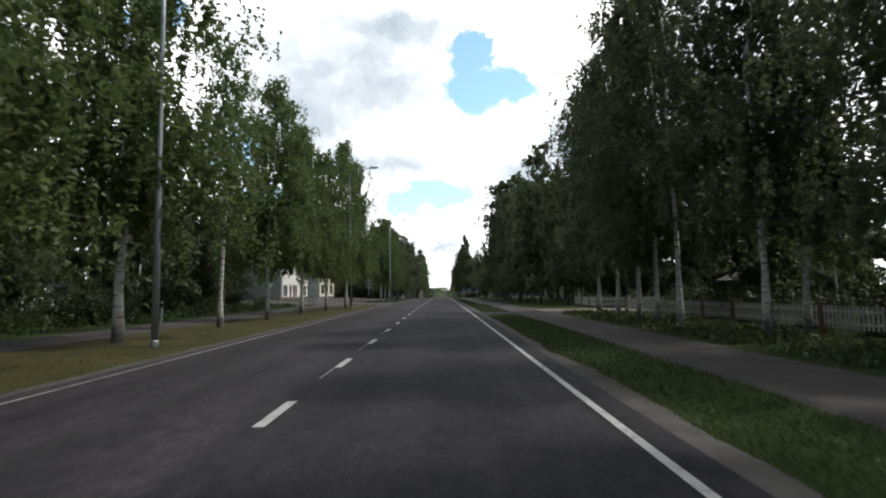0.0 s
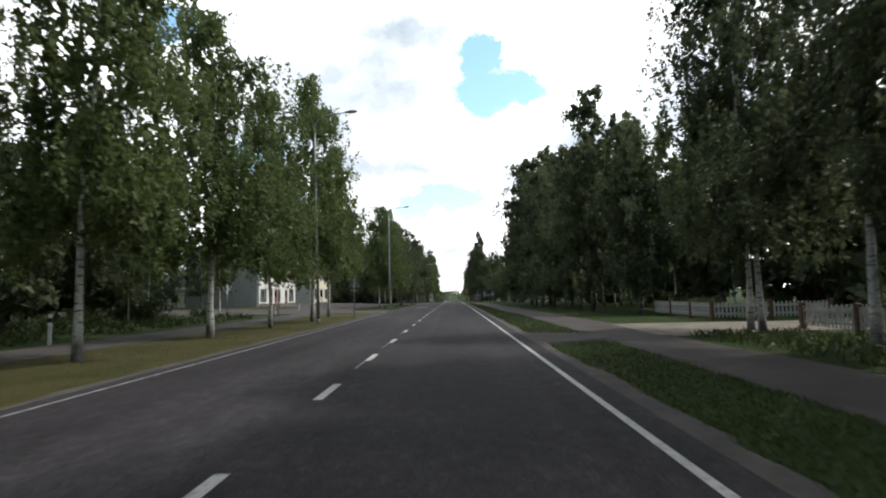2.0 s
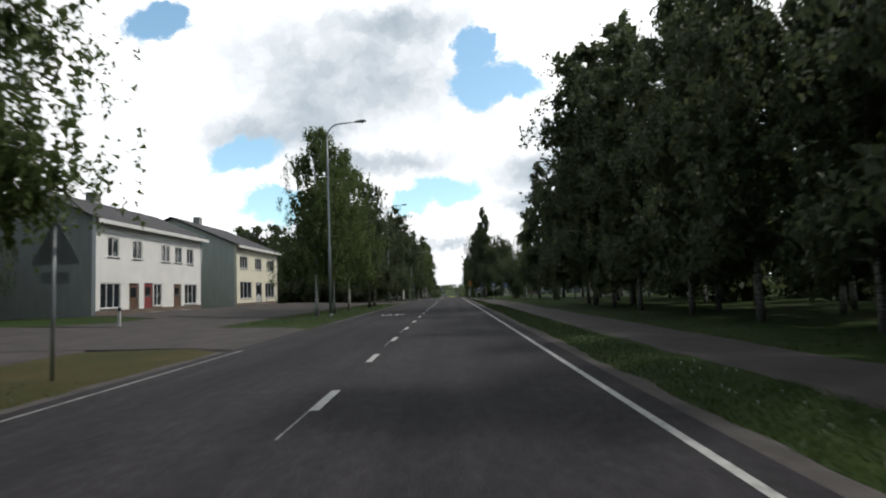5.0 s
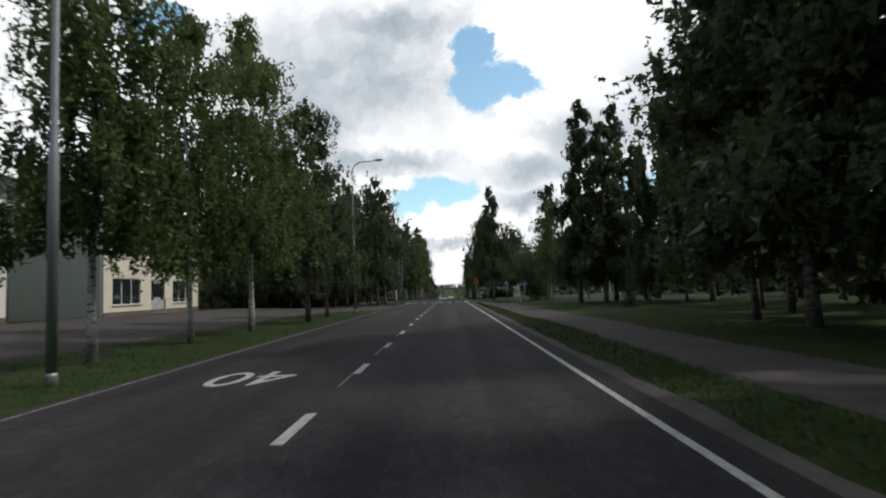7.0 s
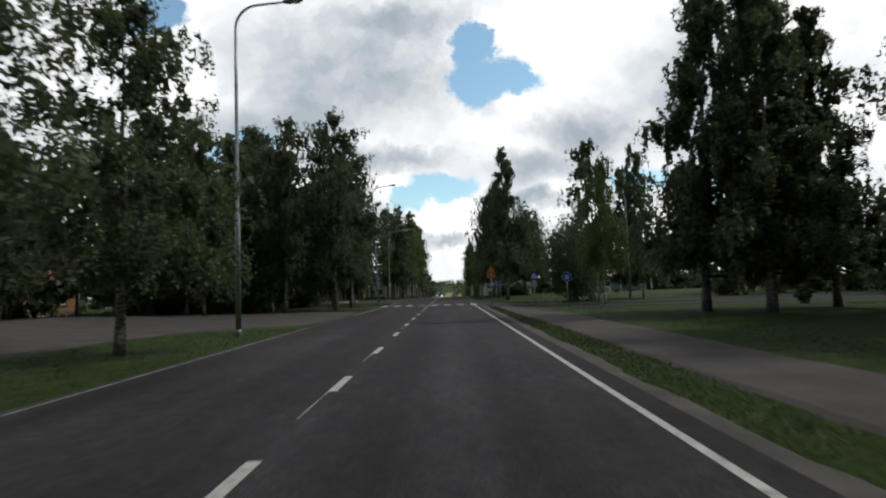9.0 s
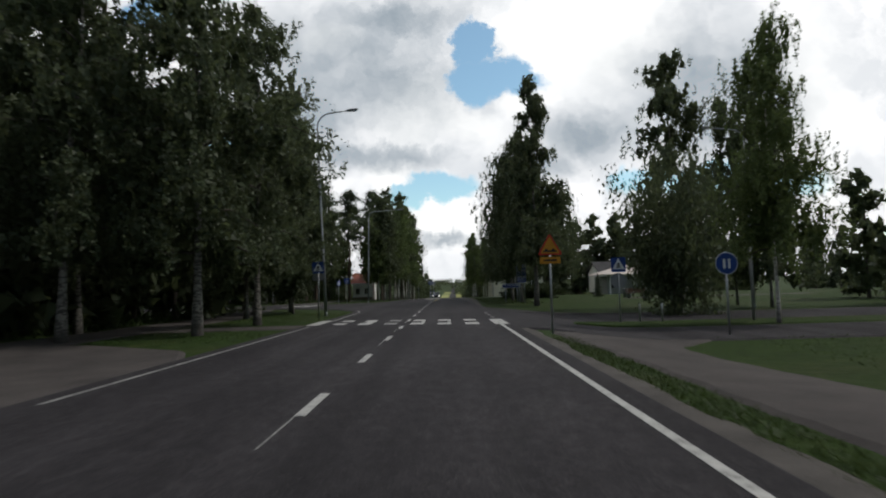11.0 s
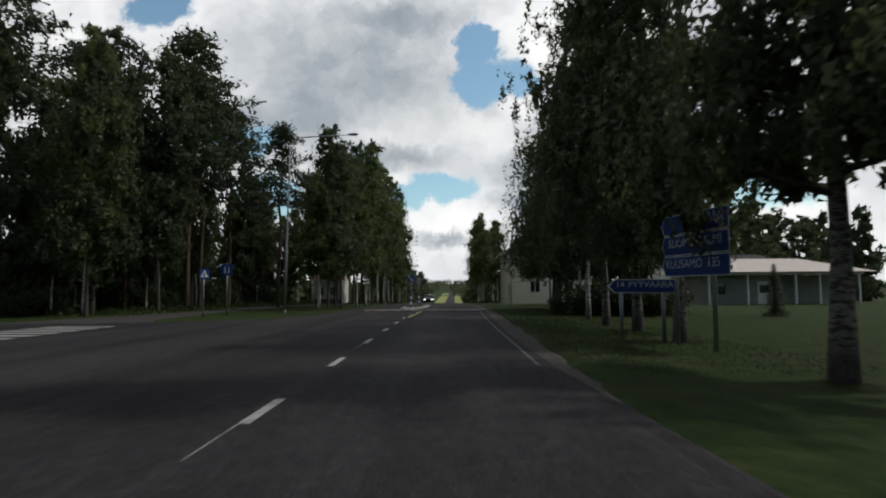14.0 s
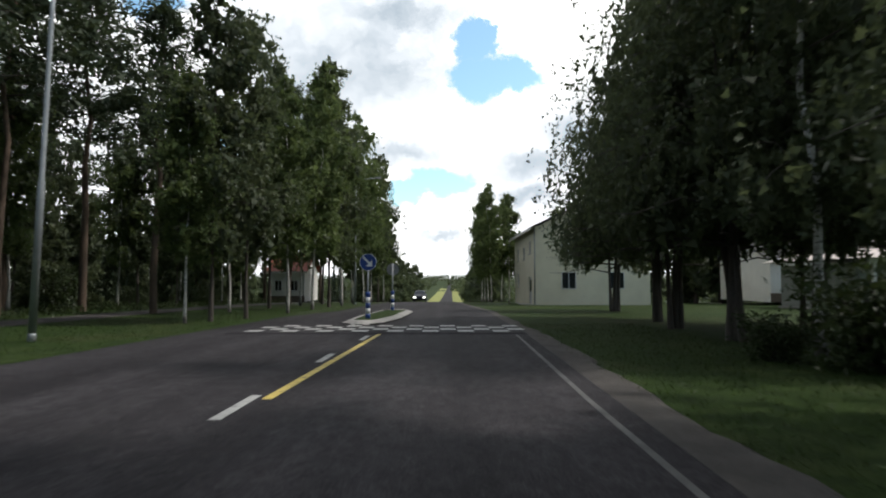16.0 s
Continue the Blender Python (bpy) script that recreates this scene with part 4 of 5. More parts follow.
# dark mixed wood on the right
for x, y, h in ((12.1, 55.3, 14.4), (10.9, 60.9, 16.5), (11.1, 65.4, 17.5), (10.9, 69.9, 18.0), (10.8, 74.4, 19.6), (10.5, 79.3, 20.1), (10.7, 84.3, 19.6), (10.8, 88.5, 18.5), (12.6, 86.8, 19.1), (13.0, 76.9, 18.5)):
    plant("tall", x, y, h)
for x, y, h in ((11.2, 91.9, 17.5), (14.1, 94.8, 17.5), (15.5, 99.2, 17.0), (19.4, 103.1, 16.5)):
    plant("tall", x, y, h, wide=0.8)
for i in range(14):
    plant("wood", 13.5 + tree_rng.uniform(0, 5), 54 + i * 2.5, tree_rng.uniform(15, 18.5))
for i in range(20):
    plant(("far", "farspruce", "far")[i % 3], 18 + tree_rng.uniform(0, 20), 48 + i * 2.1, tree_rng.uniform(14, 18))
# separate trees on the right lawn
plant("cone", 12.0, 118.6, 16.5)
plant("cone", 15.0, 119.2, 16.3, wide=1.1)
plant("cone", 13.4, 116.4, 13.9)
plant("cone", 17.1, 118.3, 12.4)
for i in range(9):
    plant("far", 27 + 2.2 * i + tree_rng.uniform(-1, 1), 147 + tree_rng.uniform(0, 12), tree_rng.uniform(8.5, 12))
plant("spruce", 11.4, 104.6, 3.4, wide=0.9)
plant("tall", 18.0, 109.1, 18.0)
plant("cone", 14.2, 109.5, 10.5, wide=0.55)
plant("tall", 17.2, 111.0, 15, wide=0.8)
plant("tall", 20.4, 114.3, 16.0)
for x, y, h in ((20.5, 92, 15), (23, 96, 15), (21.5, 99, 14.5), (26, 93, 15), (24.5, 123, 10), (21.5, 127, 9)):
    plant("far", x, y, h)
for x, y in ((24.5, 100.2), (22.5, 106.2), (27.6, 104.0), (25.6, 112.6), (28.6, 118.1), (31.6, 122.4), (27.5, 125.4), (34.7, 119.2)):
    plant("far", x, y, 8.5)
plant("row", 13.0, 136.6, 10.3, wide=0.6)
for i in range(16):
    plant("far", 30 + tree_rng.uniform(0, 18), 98 + i * 3.6, tree_rng.uniform(9, 13))
plant("tall", 16.0, 152.0, 17.5, wide=0.72)
plant("tall", 20.2, 153.0, 18.0, wide=0.75)
plant("tall", 20.3, 149.4, 16.5, wide=0.7)
plant("willow", 12.6, 143.9, 6.8, wide=0.62)
# row on the right beyond the junction
plant("spire", 8.2, 158.5, 17.6, wide=0.92)
plant("avenue", 7.8, 163.6, 16.5, wide=0.9)
for x, y, h in ((8.0, 167.2, 15.5), (7.8, 169.9, 15.0)):
    plant("avenue", x, y, h, wide=0.95)
plant("fence_birch", 8.3, 174.3, 14.5)
plant("park", 9.3, 183.4, 13.2, wide=0.82)
plant("park", 9.6, 187.5, 13.6, wide=0.8)
plant("park", 10.5, 191.2, 13.9, wide=0.9)
plant("park", 12.0, 201.4, 12.9, wide=0.95)
plant("park", 13.4, 182.9, 13.4)
plant("park", 14.3, 187.7, 12.4)
plant("fence_birch", 9.4, 180.3, 14.5)
for x, y in ((9.0, 178.3), (9.7, 178.0), (10.4, 177.7), (11.1, 177.3), (11.8, 176.9), (12.6, 177.2)):
    plant("shrub", x, y, 1.35)
plant("shrub", 8.1, 179.6, 0.7)
for x, y, h in ((7.6, 231, 17.5), (7.6, 236, 18), (7.6, 241, 18), (7.8, 248, 17.5), (8.2, 255, 17), (9.8, 233, 18.5), (10, 243, 18), (15, 232, 16), (18, 229, 16)):
    plant("wood", x, y, h)
# trees behind the park
for x, y, h in ((30, 225, 19), (34.5, 223, 19), (39, 226, 18.5), (44, 224, 17), (50, 222, 16)):
    plant("far", x, y, h, wide=1.1)
for i in range(26):
    plant(("far", "farspruce")[i % 3 == 0], 18 + i * 3.4 + tree_rng.uniform(-1, 1), 222 + tree_rng.uniform(0, 22), tree_rng.uniform(11, 16.5))
for i in range(11):
    plant("far", 24 + 3.6 * i, 225 + tree_rng.uniform(0, 5), tree_rng.uniform(14, 17.5))
for i in range(8):
    plant("far", 44 + tree_rng.uniform(0, 20), 150 + i * 8, tree_rng.uniform(7, 10))
# corridor of trees down into the dip
for i in range(12):
    y = 248 + i * 13
    bend = 0.0165 * (y - 235)
    plant("far", bend - 8.0 - tree_rng.uniform(0, 2.5), y, tree_rng.uniform(14, 18))
    plant("far", bend + 8.4 + tree_rng.uniform(0, 2.5), y + 4, tree_rng.uniform(11, 14))
    plant("farspruce", -14 - tree_rng.uniform(0, 6), y + 2, tree_rng.uniform(11, 14))
    plant("farspruce", 14 + tree_rng.uniform(0, 6), y + 5, tree_rng.uniform(11, 14))


def far_woods():
    """Continuous forest over the far hill and round the horizon."""
    rng = np.random.default_rng(5)
    spots = []
    for y0, count, low, high_ in ((480, 900, 14, 160), (640, 1400, 16, 260), (850, 1800, 14, 380), (1150, 2400, 10, 500), (1420, 3200, 0, 700)):
        for _ in range(count):
            x = rng.uniform(low, high_) * rng.choice((-1, 1))
            y = y0 + rng.uniform(-70, 90)
            h = rng.uniform(8, 13)
            for _ in range(5):
                f = rng.uniform(0, 1)
                spots.append((x + rng.normal(0, 1.3) * (1.1 - f), y + rng.normal(0, 1), road_z(y) + 0.6 + f * h))
    ob = part("far_woods", leaf_cloud("far_woods", np.array(spots), 1.7, 0.7, rng), DARK_LEAF)
    tagged(ob, "continuous dark green forest on the far hill", "woods", kind="stuff")


far_woods()


def grass_tufts():
    """Short blades along the verges."""
    rng = np.random.default_rng(3)
    pieces = []
    for x0, x1, y0, y1, count in ((3.99, 5.75, 8, 38.4, 22000), (3.99, 5.7, 42, 60, 14000), (3.99, 5.3, 60, 98, 14000), (3.99, 4.9, 98, 118, 6000), (3.99, 4.6, 118, 131, 4000), (-7.5, -4.0, 14, 62, 9000), (-8.4, -3.9, 77, 116, 9000), (-9.4, -3.9, 132, 150, 5000),
                                  (4.6, 9.0, 158, 190, 12000), (7.6, 10.5, 20, 130, 9000), (-13, -5.4, 180, 205, 8000), (-9.2, -7.5, 14, 62, 3000)):
        x, y = rng.uniform(x0, x1, count), rng.uniform(y0, y1, count)
        pieces.append(np.stack([x, y], axis=1))
    p = np.concatenate(pieces)
    z = np.array([road_z(v) for v in p[:, 1]]) - 0.045
    n = len(p)
    az = rng.uniform(0, 2 * math.pi, n)
    high = rng.uniform(0.03, 0.075, n)
    w = rng.uniform(0.005, 0.012, n)
    base = np.column_stack([p, z])
    side = np.column_stack([np.cos(az) * w, np.sin(az) * w, np.zeros(n)])
    lean = np.column_stack([rng.normal(0, 0.04, n), rng.normal(0, 0.04, n), high])
    v = np.stack([base - side, base + side, base + lean], axis=1).reshape(-1, 3)
    me = mesh_from("grass_tufts", [tuple(q) for q in v], [(3 * i, 3 * i + 1, 3 * i + 2) for i in range(n)])
    tagged(part("grass_tufts", me, BLADE), "short mown grass blades on the verges", "grass", kind="stuff")


grass_tufts()


def tall_weeds():
    """Rough tall grass and weeds behind the footpaths."""
    rng = np.random.default_rng(8)
    spots = []
    for x0, x1, y0, y1, count, high in ((-24, -11.8, 12, 62, 16000, 0.75), (-34, -24, 12, 62, 5000, 0.9), (8.2, 11.2, 14, 40, 3000, 0.22), (-34, -15.5, 180, 240, 12000, 0.5), (-30, -12, 132, 160, 6000, 0.45)):
        x, y = rng.uniform(x0, x1, count), rng.uniform(y0, y1, count)
        lift = np.array([0.6 + 0.7 * noise.noise(Vector((a * 0.25, b * 0.25, 1.7))) for a, b in zip(x, y)])
        z = np.array([road_z(v) for v in y]) + rng.uniform(0, 1, count) ** 1.4 * high * lift
        spots.append(np.column_stack([x, y, z]))
    ob = part("tall_weeds", leaf_cloud("tall_weeds", np.concatenate(spots), 0.13, 0.3, rng, -1.5), WEED)
    tagged(ob, "rough tall grass and weeds at the edge of the woods", "weeds", kind="stuff")


tall_weeds()


def clover():
    """Small white clover heads in the mown verge."""
    rng = np.random.default_rng(21)
    verts, faces = [], []
    for _ in range(90):
        x, y = rng.uniform(4.2, 5.5), rng.uniform(41, 62)
        r, z = rng.uniform(0.004, 0.007), road_z(y) + rng.uniform(0.02, 0.05)
        s = len(verts)
        for a in range(5):
            verts.append((x + r * math.cos(a * 1.2566), y + r * math.sin(a * 1.2566), z))
        verts += [(x, y, z + r), (x, y, z - 0.05)]
        for a in range(5):
            faces += [(s + a, s + (a + 1) % 5, s + 5), (s + (a + 1) % 5, s + a, s + 6)]
    tagged(part("clover", mesh_from("clover", verts, faces), SIGN_WHITE), "small white clover flowers in mown grass", "flowers", kind="stuff")


clover()


# ---- street lamps ----
def street_lamp(x, y, high=10.8, arm=1.75, turn=0, lean=0):
    base = thing("street_lamp", pose(x, y, land(x, y) - 0.05, 0, lean, turn), "tall grey steel street lamp with a curved arm over the road", "street lamp", "street lamps")
    part("foot", tube(((0, 0, -0.1), (0, 0, 0.16), (0, 0, 0.2)), (0.095, 0.095, 0.086), 12), GALVANISED, base)
    part("pole", tube(((0, 0, 0.2), (0, 0, high * 0.36), (0, 0, high * 0.36 + 0.08), (0, 0, high * 0.75), (0, 0, high - 0.7)), (0.085, 0.08, 0.06, 0.055, 0.045), 12), GALVANISED, base)
    bend = [(0, 0, high - 0.72)]
    for i in range(7):
        a = radians(90 * i / 6 * 0.93)
        bend.append((0.75 * (1 - math.cos(a)), 0, high - 0.7 + 0.75 * math.sin(a)))
    bend.append((arm - 0.15, 0, high + 0.05 + 0.07 * (arm - 0.7)))
    part("arm", tube(bend, [0.042] * 8 + [0.034], 8), GALVANISED, base)
    z = high + 0.05 + 0.07 * (arm - 0.7)
    bm = bmesh.new()
    bmesh.ops.create_uvsphere(bm, u_segments=14, v_segments=8, radius=1)
    bmesh.ops.scale(bm, vec=(0.36, 0.13, 0.085), verts=bm.verts)
    for v in bm.verts:
        v.co.z = max(v.co.z, -0.045)
    bmesh.ops.rotate(bm, cent=(0, 0, 0), matrix=Matrix.Rotation(radians(-5), 3, "Y"), verts=bm.verts)
    bmesh.ops.translate(bm, vec=(arm + 0.15, 0, z + 0.03), verts=bm.verts)
    head = part("lamp_head", bm, GREY_PAINT, base)
    bm = bmesh.new()
    bmesh.ops.create_uvsphere(bm, u_segments=12, v_segments=6, radius=1)
    bmesh.ops.scale(bm, vec=(0.2, 0.09, 0.035), verts=bm.verts)
    bmesh.ops.translate(bm, vec=(arm + 0.22, 0, z - 0.02), verts=bm.verts)
    part("lens", bm, LENS, head)
    return base


for x, y, lean in ((-5.2, 23.2, 0), (-5.2, 52.3, -0.8), (-5.1, 83.4, 0), (-5.2, 113.6, 0), (-4.85, 146.5, -1.9), (-5.3, 217.0, 0), (-5.3, 252.0, 0)):
    street_lamp(x, y, lean=lean)
street_lamp(-7.8, 183.2, 10.8, 3.7, 0, 1.2)
street_lamp(18.8, 148.6, 10.2, 1.9, 180)


# ---- signs ----
def sign_post(base, high, x=0.0, r=0.03):
    part("post", tube(((x, 0, -0.1), (x, 0, high)), (r, r), 10), GALVANISED, base)


def plate(base, name, outline, y, mat, label=""):
    return part(name, polygon_plate(outline, y, y + 0.004), mat, base, label)


def traffic_sign(name, x, y, label, high, turn=0):
    base = thing(name, pose(x, y, land(x, y) - 0.03, 0, 0, turn), label, "road sign")
    sign_post(base, high)
    return base


def crossing_sign(x, y, z, side, turn=0, extra=None, high=None):
    s = traffic_sign("crossing_sign", x, y, "square blue pedestrian crossing sign on a steel post", high or z + side / 2, turn)
    p = plate(s, "panel", rounded(side, side, side * 0.08, z), -0.045, BLUE_PAINT)
    plate(p, "white_triangle", triangle(side * 0.86, 0.012, z - 0.06 * side), -0.052, SIGN_WHITE)
    for i, (dx, w) in enumerate(((-0.14, 0.05), (-0.03, 0.06), (0.08, 0.05))):
        plate(p, "dark_bar", [(dx * side - w * side / 2, z - 0.25 * side), (dx * side + w * side / 2, z - 0.25 * side), (dx * side * 0.5 + w * side / 2, z + 0.12 * side), (dx * side * 0.5 - w * side / 2, z + 0.12 * side)], -0.058, BLACK_PAINT)
    if extra:
        plate(s, "lower_panel", rounded(extra[0], extra[1], 0.03, z - side / 2 - extra[1] / 2 - 0.04), 0.035, GREY_PAINT, "bare grey back of a second sign")
    return s


def round_sign(x, y, z, d, label, turn=0, high=None, marks=()):
    s = traffic_sign("round_sign", x, y, label, high or z + d / 2, turn)
    plate(s, "rim", disc(d / 2, z=z), -0.045, SIGN_WHITE)
    face = plate(s, "panel", disc(d / 2 * 0.94, z=z), -0.051, BLUE_PAINT)
    for outline in marks:
        plate(face, "white_mark", [(u * d, z + v * d) for u, v in outline], -0.057, SIGN_WHITE)
    return s


PATH_MARKS = (((-0.16, -0.22), (-0.06, -0.22), (-0.06, 0.2), (-0.16, 0.2)), ((0.06, -0.22), (0.16, -0.22), (0.16, 0.2), (0.06, 0.2)))
ARROW = (((-0.33, 0.25), (-0.25, 0.33), (0.12, -0.02), (0.04, -0.10)), ((0.26, -0.26), (0.24, 0.12), (-0.13, -0.24)))

s = traffic_sign("bump_sign", 4.36, 132.35, "yellow and red triangular road hump warning sign with a lower plate", 2.5)
p = plate(s, "rim", triangle(0.68, 0.03, 2.30), -0.045, RED_PAINT)
plate(p, "panel", triangle(0.54, 0.018, 2.30), -0.051, SIGN_YELLOW)
plate(p, "hump_symbol", [(-0.19, 2.19), (0.19, 2.19), (0.19, 2.215), (0.15, 2.225), (0.095, 2.285), (0.035, 2.225), (-0.035, 2.225), (-0.095, 2.285), (-0.15, 2.225), (-0.19, 2.215)], -0.057, BLACK_PAINT)
q = plate(s, "lower_plate", rounded(0.55, 0.18, 0.02, 1.96), -0.045, SIGN_YELLOW)
plate(q, "dark_bar", rounded(0.36, 0.045, 0.01, 1.96), -0.051, BLACK_PAINT)
round_sign(9.5, 133.1, 2.05, 0.64, "round blue shared path sign with white symbols", marks=PATH_MARKS)
s = crossing_sign(8.15, 138.6, 2.28, 0.56)
plate(s, "round_back", disc(0.3, z=1.66), 0.035, GREY_PAINT, "bare grey back of a round sign")
for x in (8.9, 9.75):
    b = thing("marker_post", pose(x, 138.6, land(x, 138.6) + 0.02), "short grey steel post on a traffic island", "post", "island posts")
    part("post", tube(((0, 0, 0), (0, 0, 0.7), (0, 0, 0.72)), (0.035, 0.035, 0.02), 8), GALVANISED, b)
crossing_sign(-4.55, 143.6, 2.42, 0.56, extra=(0.58, 0.30))
crossing_sign(-10.2, 177.4, 2.2, 0.50, turn=55)
s = traffic_sign("path_sign", -9.5, 178.6, "square blue footpath sign beside woods", 2.8)
p = plate(s, "panel", rounded(0.6, 0.6, 0.05, 2.45), -0.045, BLUE_PAINT)
for dx in (-0.1, 0.1):
    plate(p, "white_mark", [(dx - 0.04, 2.28), (dx + 0.04, 2.28), (dx + 0.02, 2.62), (dx - 0.02, 2.62)], -0.051, SIGN_WHITE)
s = traffic_sign("warning_sign", -5.15, 62.2, "bare grey back of a triangular warning sign", 2.6)
plate(s, "panel", triangle(0.9, 0.04, 2.2), 0.035, GREY_PAINT)
plate(s, "lower_panel", rounded(0.5, 0.2, 0.02, 1.72), 0.035, GREY_PAINT)
s = traffic_sign("yield_sign", -16.6, 68.6, "white triangular yield sign pointing down, seen from behind", 2.5, 15)
plate(s, "panel", triangle(0.8, 0.03, 2.1, False), 0.035, SIGN_WHITE)
round_sign(-10.7, 63.2, 2.95, 0.6, "round blue shared path sign with white symbols", marks=PATH_MARKS)

# keep-right sign on the island, with a blue and white marker below
def island_marker(x, y, z, d, facing, label):
    base = thing("keep_right_sign", pose(x, y, road_z(y) + 0.1), label, "road sign", "island signs")
    sign_post(base, z + d / 2)
    if facing:
        plate(base, "rim", disc(d / 2, z=z), -0.05, SIGN_WHITE)
        f = plate(base, "panel", disc(d * 0.47, z=z), -0.056, BLUE_PAINT)
        for outline in ARROW:
            plate(f, "white_arrow", [(u * d, z + v * d) for u, v in outline], -0.062, SIGN_WHITE)
    else:
        plate(base, "panel", disc(d / 2, z=z), 0.04, GREY_PAINT, "bare grey back of a round sign")
    for i in range(5):
        part("marker_band", tube(((0, 0, 0.02 + 0.2 * i), (0, 0, 0.22 + 0.2 * i)), (0.085, 0.085), 12), BLUE_PAINT if i % 2 == 0 else SIGN_WHITE, base)


strip("traffic_island", ((188.4, -0.7, -0.5), (189.0, -1.1, -0.1), (192, -1.2, 0.3), (198, -0.9, 0.45), (199.2, -0.5, 0.1)), CONCRETE, "raised concrete traffic island with a grassy top", "island", 0.14, 3)
strip("island_top", ((189.2, -0.9, -0.3), (192, -1.0, 0.1), (198, -0.7, 0.25)), GRASS, "patchy grass on a traffic island", "grass", 0.16, 2)
island_marker(-0.55, 189.9, 2.1, 0.62, True, "round blue arrow sign on a blue and white banded post")
island_marker(-0.35, 197.6, 2.1, 0.62, False, "bare grey sign back on a blue and white banded post")

# road hump with a chequer of white squares
strip("road_hump", ((184.9, -3.72, 4.4), (185.5, -3.72, 4.45), (187.6, -3.72, 4.5), (188.2, -3.72, 4.5)), ASPHALT, "low asphalt road hump", "road", 0.03, 6)
for row in range(4):
    for col in range(16):
        if (row + col) % 2 == 0:
            x = -3.4 + col * 0.5
            y = 185.2 + row * 0.7
            me = mesh_from("hump_square", [(x, y, road_z(y) + 0.036), (x + 0.46, y, road_z(y) + 0.036), (x + 0.46, y + 0.6, road_z(y + 0.6) + 0.036), (x, y + 0.6, road_z(y + 0.6) + 0.036)], [(0, 1, 2, 3)])
            tagged(part("hump_square", me, LINE), "white painted square on a road hump", "road marking", "hump squares")


# ---- direction boards ----
def board(base, name, x0, x1, z0, z1, point, words):
    """A blue board with an arrow-shaped end on its left, and white words."""
    h = z1 - z0
    outline = [(x0 + point, z0), (x1, z0), (x1, z1), (x0 + point, z1), (x0, z0 + h / 2)]
    plate(base, "rim", outline, -0.045, SIGN_WHITE, "white board edge")
    inner = [(x0 + point + 0.02, z0 + 0.025), (x1 - 0.025, z0 + 0.025), (x1 - 0.025, z1 - 0.025), (x0 + point + 0.02, z1 - 0.025), (x0 + 0.035, z0 + h / 2)]
    p = plate(base, name, inner, -0.051, BLUE_PAINT)
    for text, x, size in words:
        me = lettering(text, size)
        for v in me.vertices:
            v.co = Vector((x + v.co.x, -0.054, z0 + h * 0.5 - size * 0.34 + v.co.y))
        part("lettering", me, SIGN_WHITE, p)
    return p


s = thing("direction_sign", pose(7.46, 163.6, land(7.5, 163) - 0.03, 0, 0, -80), "stack of three blue direction boards with white place names", "road sign", "direction signs")
sign_post(s, 3.15, 0.5, 0.05)
sign_post(s, 3.15, 1.9, 0.05)
for k, (z, words) in enumerate(((2.62, (("KAJAANI", 1.0, 0.34),)), (2.12, (("SUOMUSSALMI", 0.30, 0.30),)), (1.62, (("KUUSAMO", 0.16, 0.30), ("135", 1.75, 0.30))))):
    board(s, "board", 0.0, 2.5, z, z + 0.48, 0.12, words)
s = thing("direction_sign", pose(6.24, 164.3, land(6.5, 164) - 0.03, 0, 0, -26), "low blue direction board with a white place name on two posts", "road sign", "direction signs")
sign_post(s, 1.5, 0.32, 0.05)
sign_post(s, 1.5, 1.35, 0.05)
board(s, "board", 0.0, 1.68, 1.20, 1.56, 0.16, (("14", 0.20, 0.22), ("PYYVAARA", 0.52, 0.22)))


# ---- buildings ----
PALE_WALL = material("cream_plaster", mottled((0.66, 0.62, 0.48), (0.80, 0.76, 0.60), 0.8, 25), 0.85, bump=grain(20, 0.006))
WHITE_WALL = material("white_plaster", mottled((0.70, 0.69, 0.65), (0.84, 0.83, 0.79), 0.7, 25), 0.85, bump=grain(20, 0.006))
GREY_WALL = material("grey_cladding", mottled((0.19, 0.205, 0.185), (0.27, 0.285, 0.26), 0.6, 20, (1, 1, 4)), 0.8, bump=grain(12, 0.01))
DARK_CLAD = material("dark_grey_cladding", mottled((0.25, 0.25, 0.235), (0.33, 0.325, 0.305), 0.6, 20, (4, 4, 1)), 0.8, bump=grain(12, 0.01))
SAGE_CLAD = material("grey_green_cladding", mottled((0.43, 0.45, 0.39), (0.53, 0.55, 0.48), 0.6, 20, (4, 4, 1)), 0.8, bump=grain(12, 0.01))
SHED_WALL = material("pale_boards", mottled((0.26, 0.25, 0.22), (0.42, 0.40, 0.36), 1.5, 20, (6, 6, 1)), 0.85)
OCHRE_WALL = material("ochre_boards", mottled((0.22, 0.12, 0.06), (0.34, 0.19, 0.10), 0.8, 25), 0.85)
PLINTH = material("brown_plinth", mottled((0.10, 0.075, 0.06), (0.19, 0.15, 0.12), 2, 30), 0.9)
ROOF_DARK = material("dark_roofing", mottled((0.035, 0.034, 0.036), (0.075, 0.073, 0.075), 1.2, 25), 0.8, spec=0.25)
ROOF_RED = material("red_roofing", mottled((0.22, 0.06, 0.04), (0.36, 0.11, 0.07), 1.2, 25), 0.75)
ROOF_PINK = material("pale_metal_roofing", mottled((0.50, 0.42, 0.38), (0.62, 0.54, 0.49), 1.2, 25), 0.5)
DOOR_RED = material("red_door", mottled((0.16, 0.03, 0.03), (0.26, 0.05, 0.045), 2, 20), 0.6)
DOOR_GREY = material("grey_door", mottled((0.35, 0.36, 0.36), (0.5, 0.5, 0.5), 2, 20), 0.6)


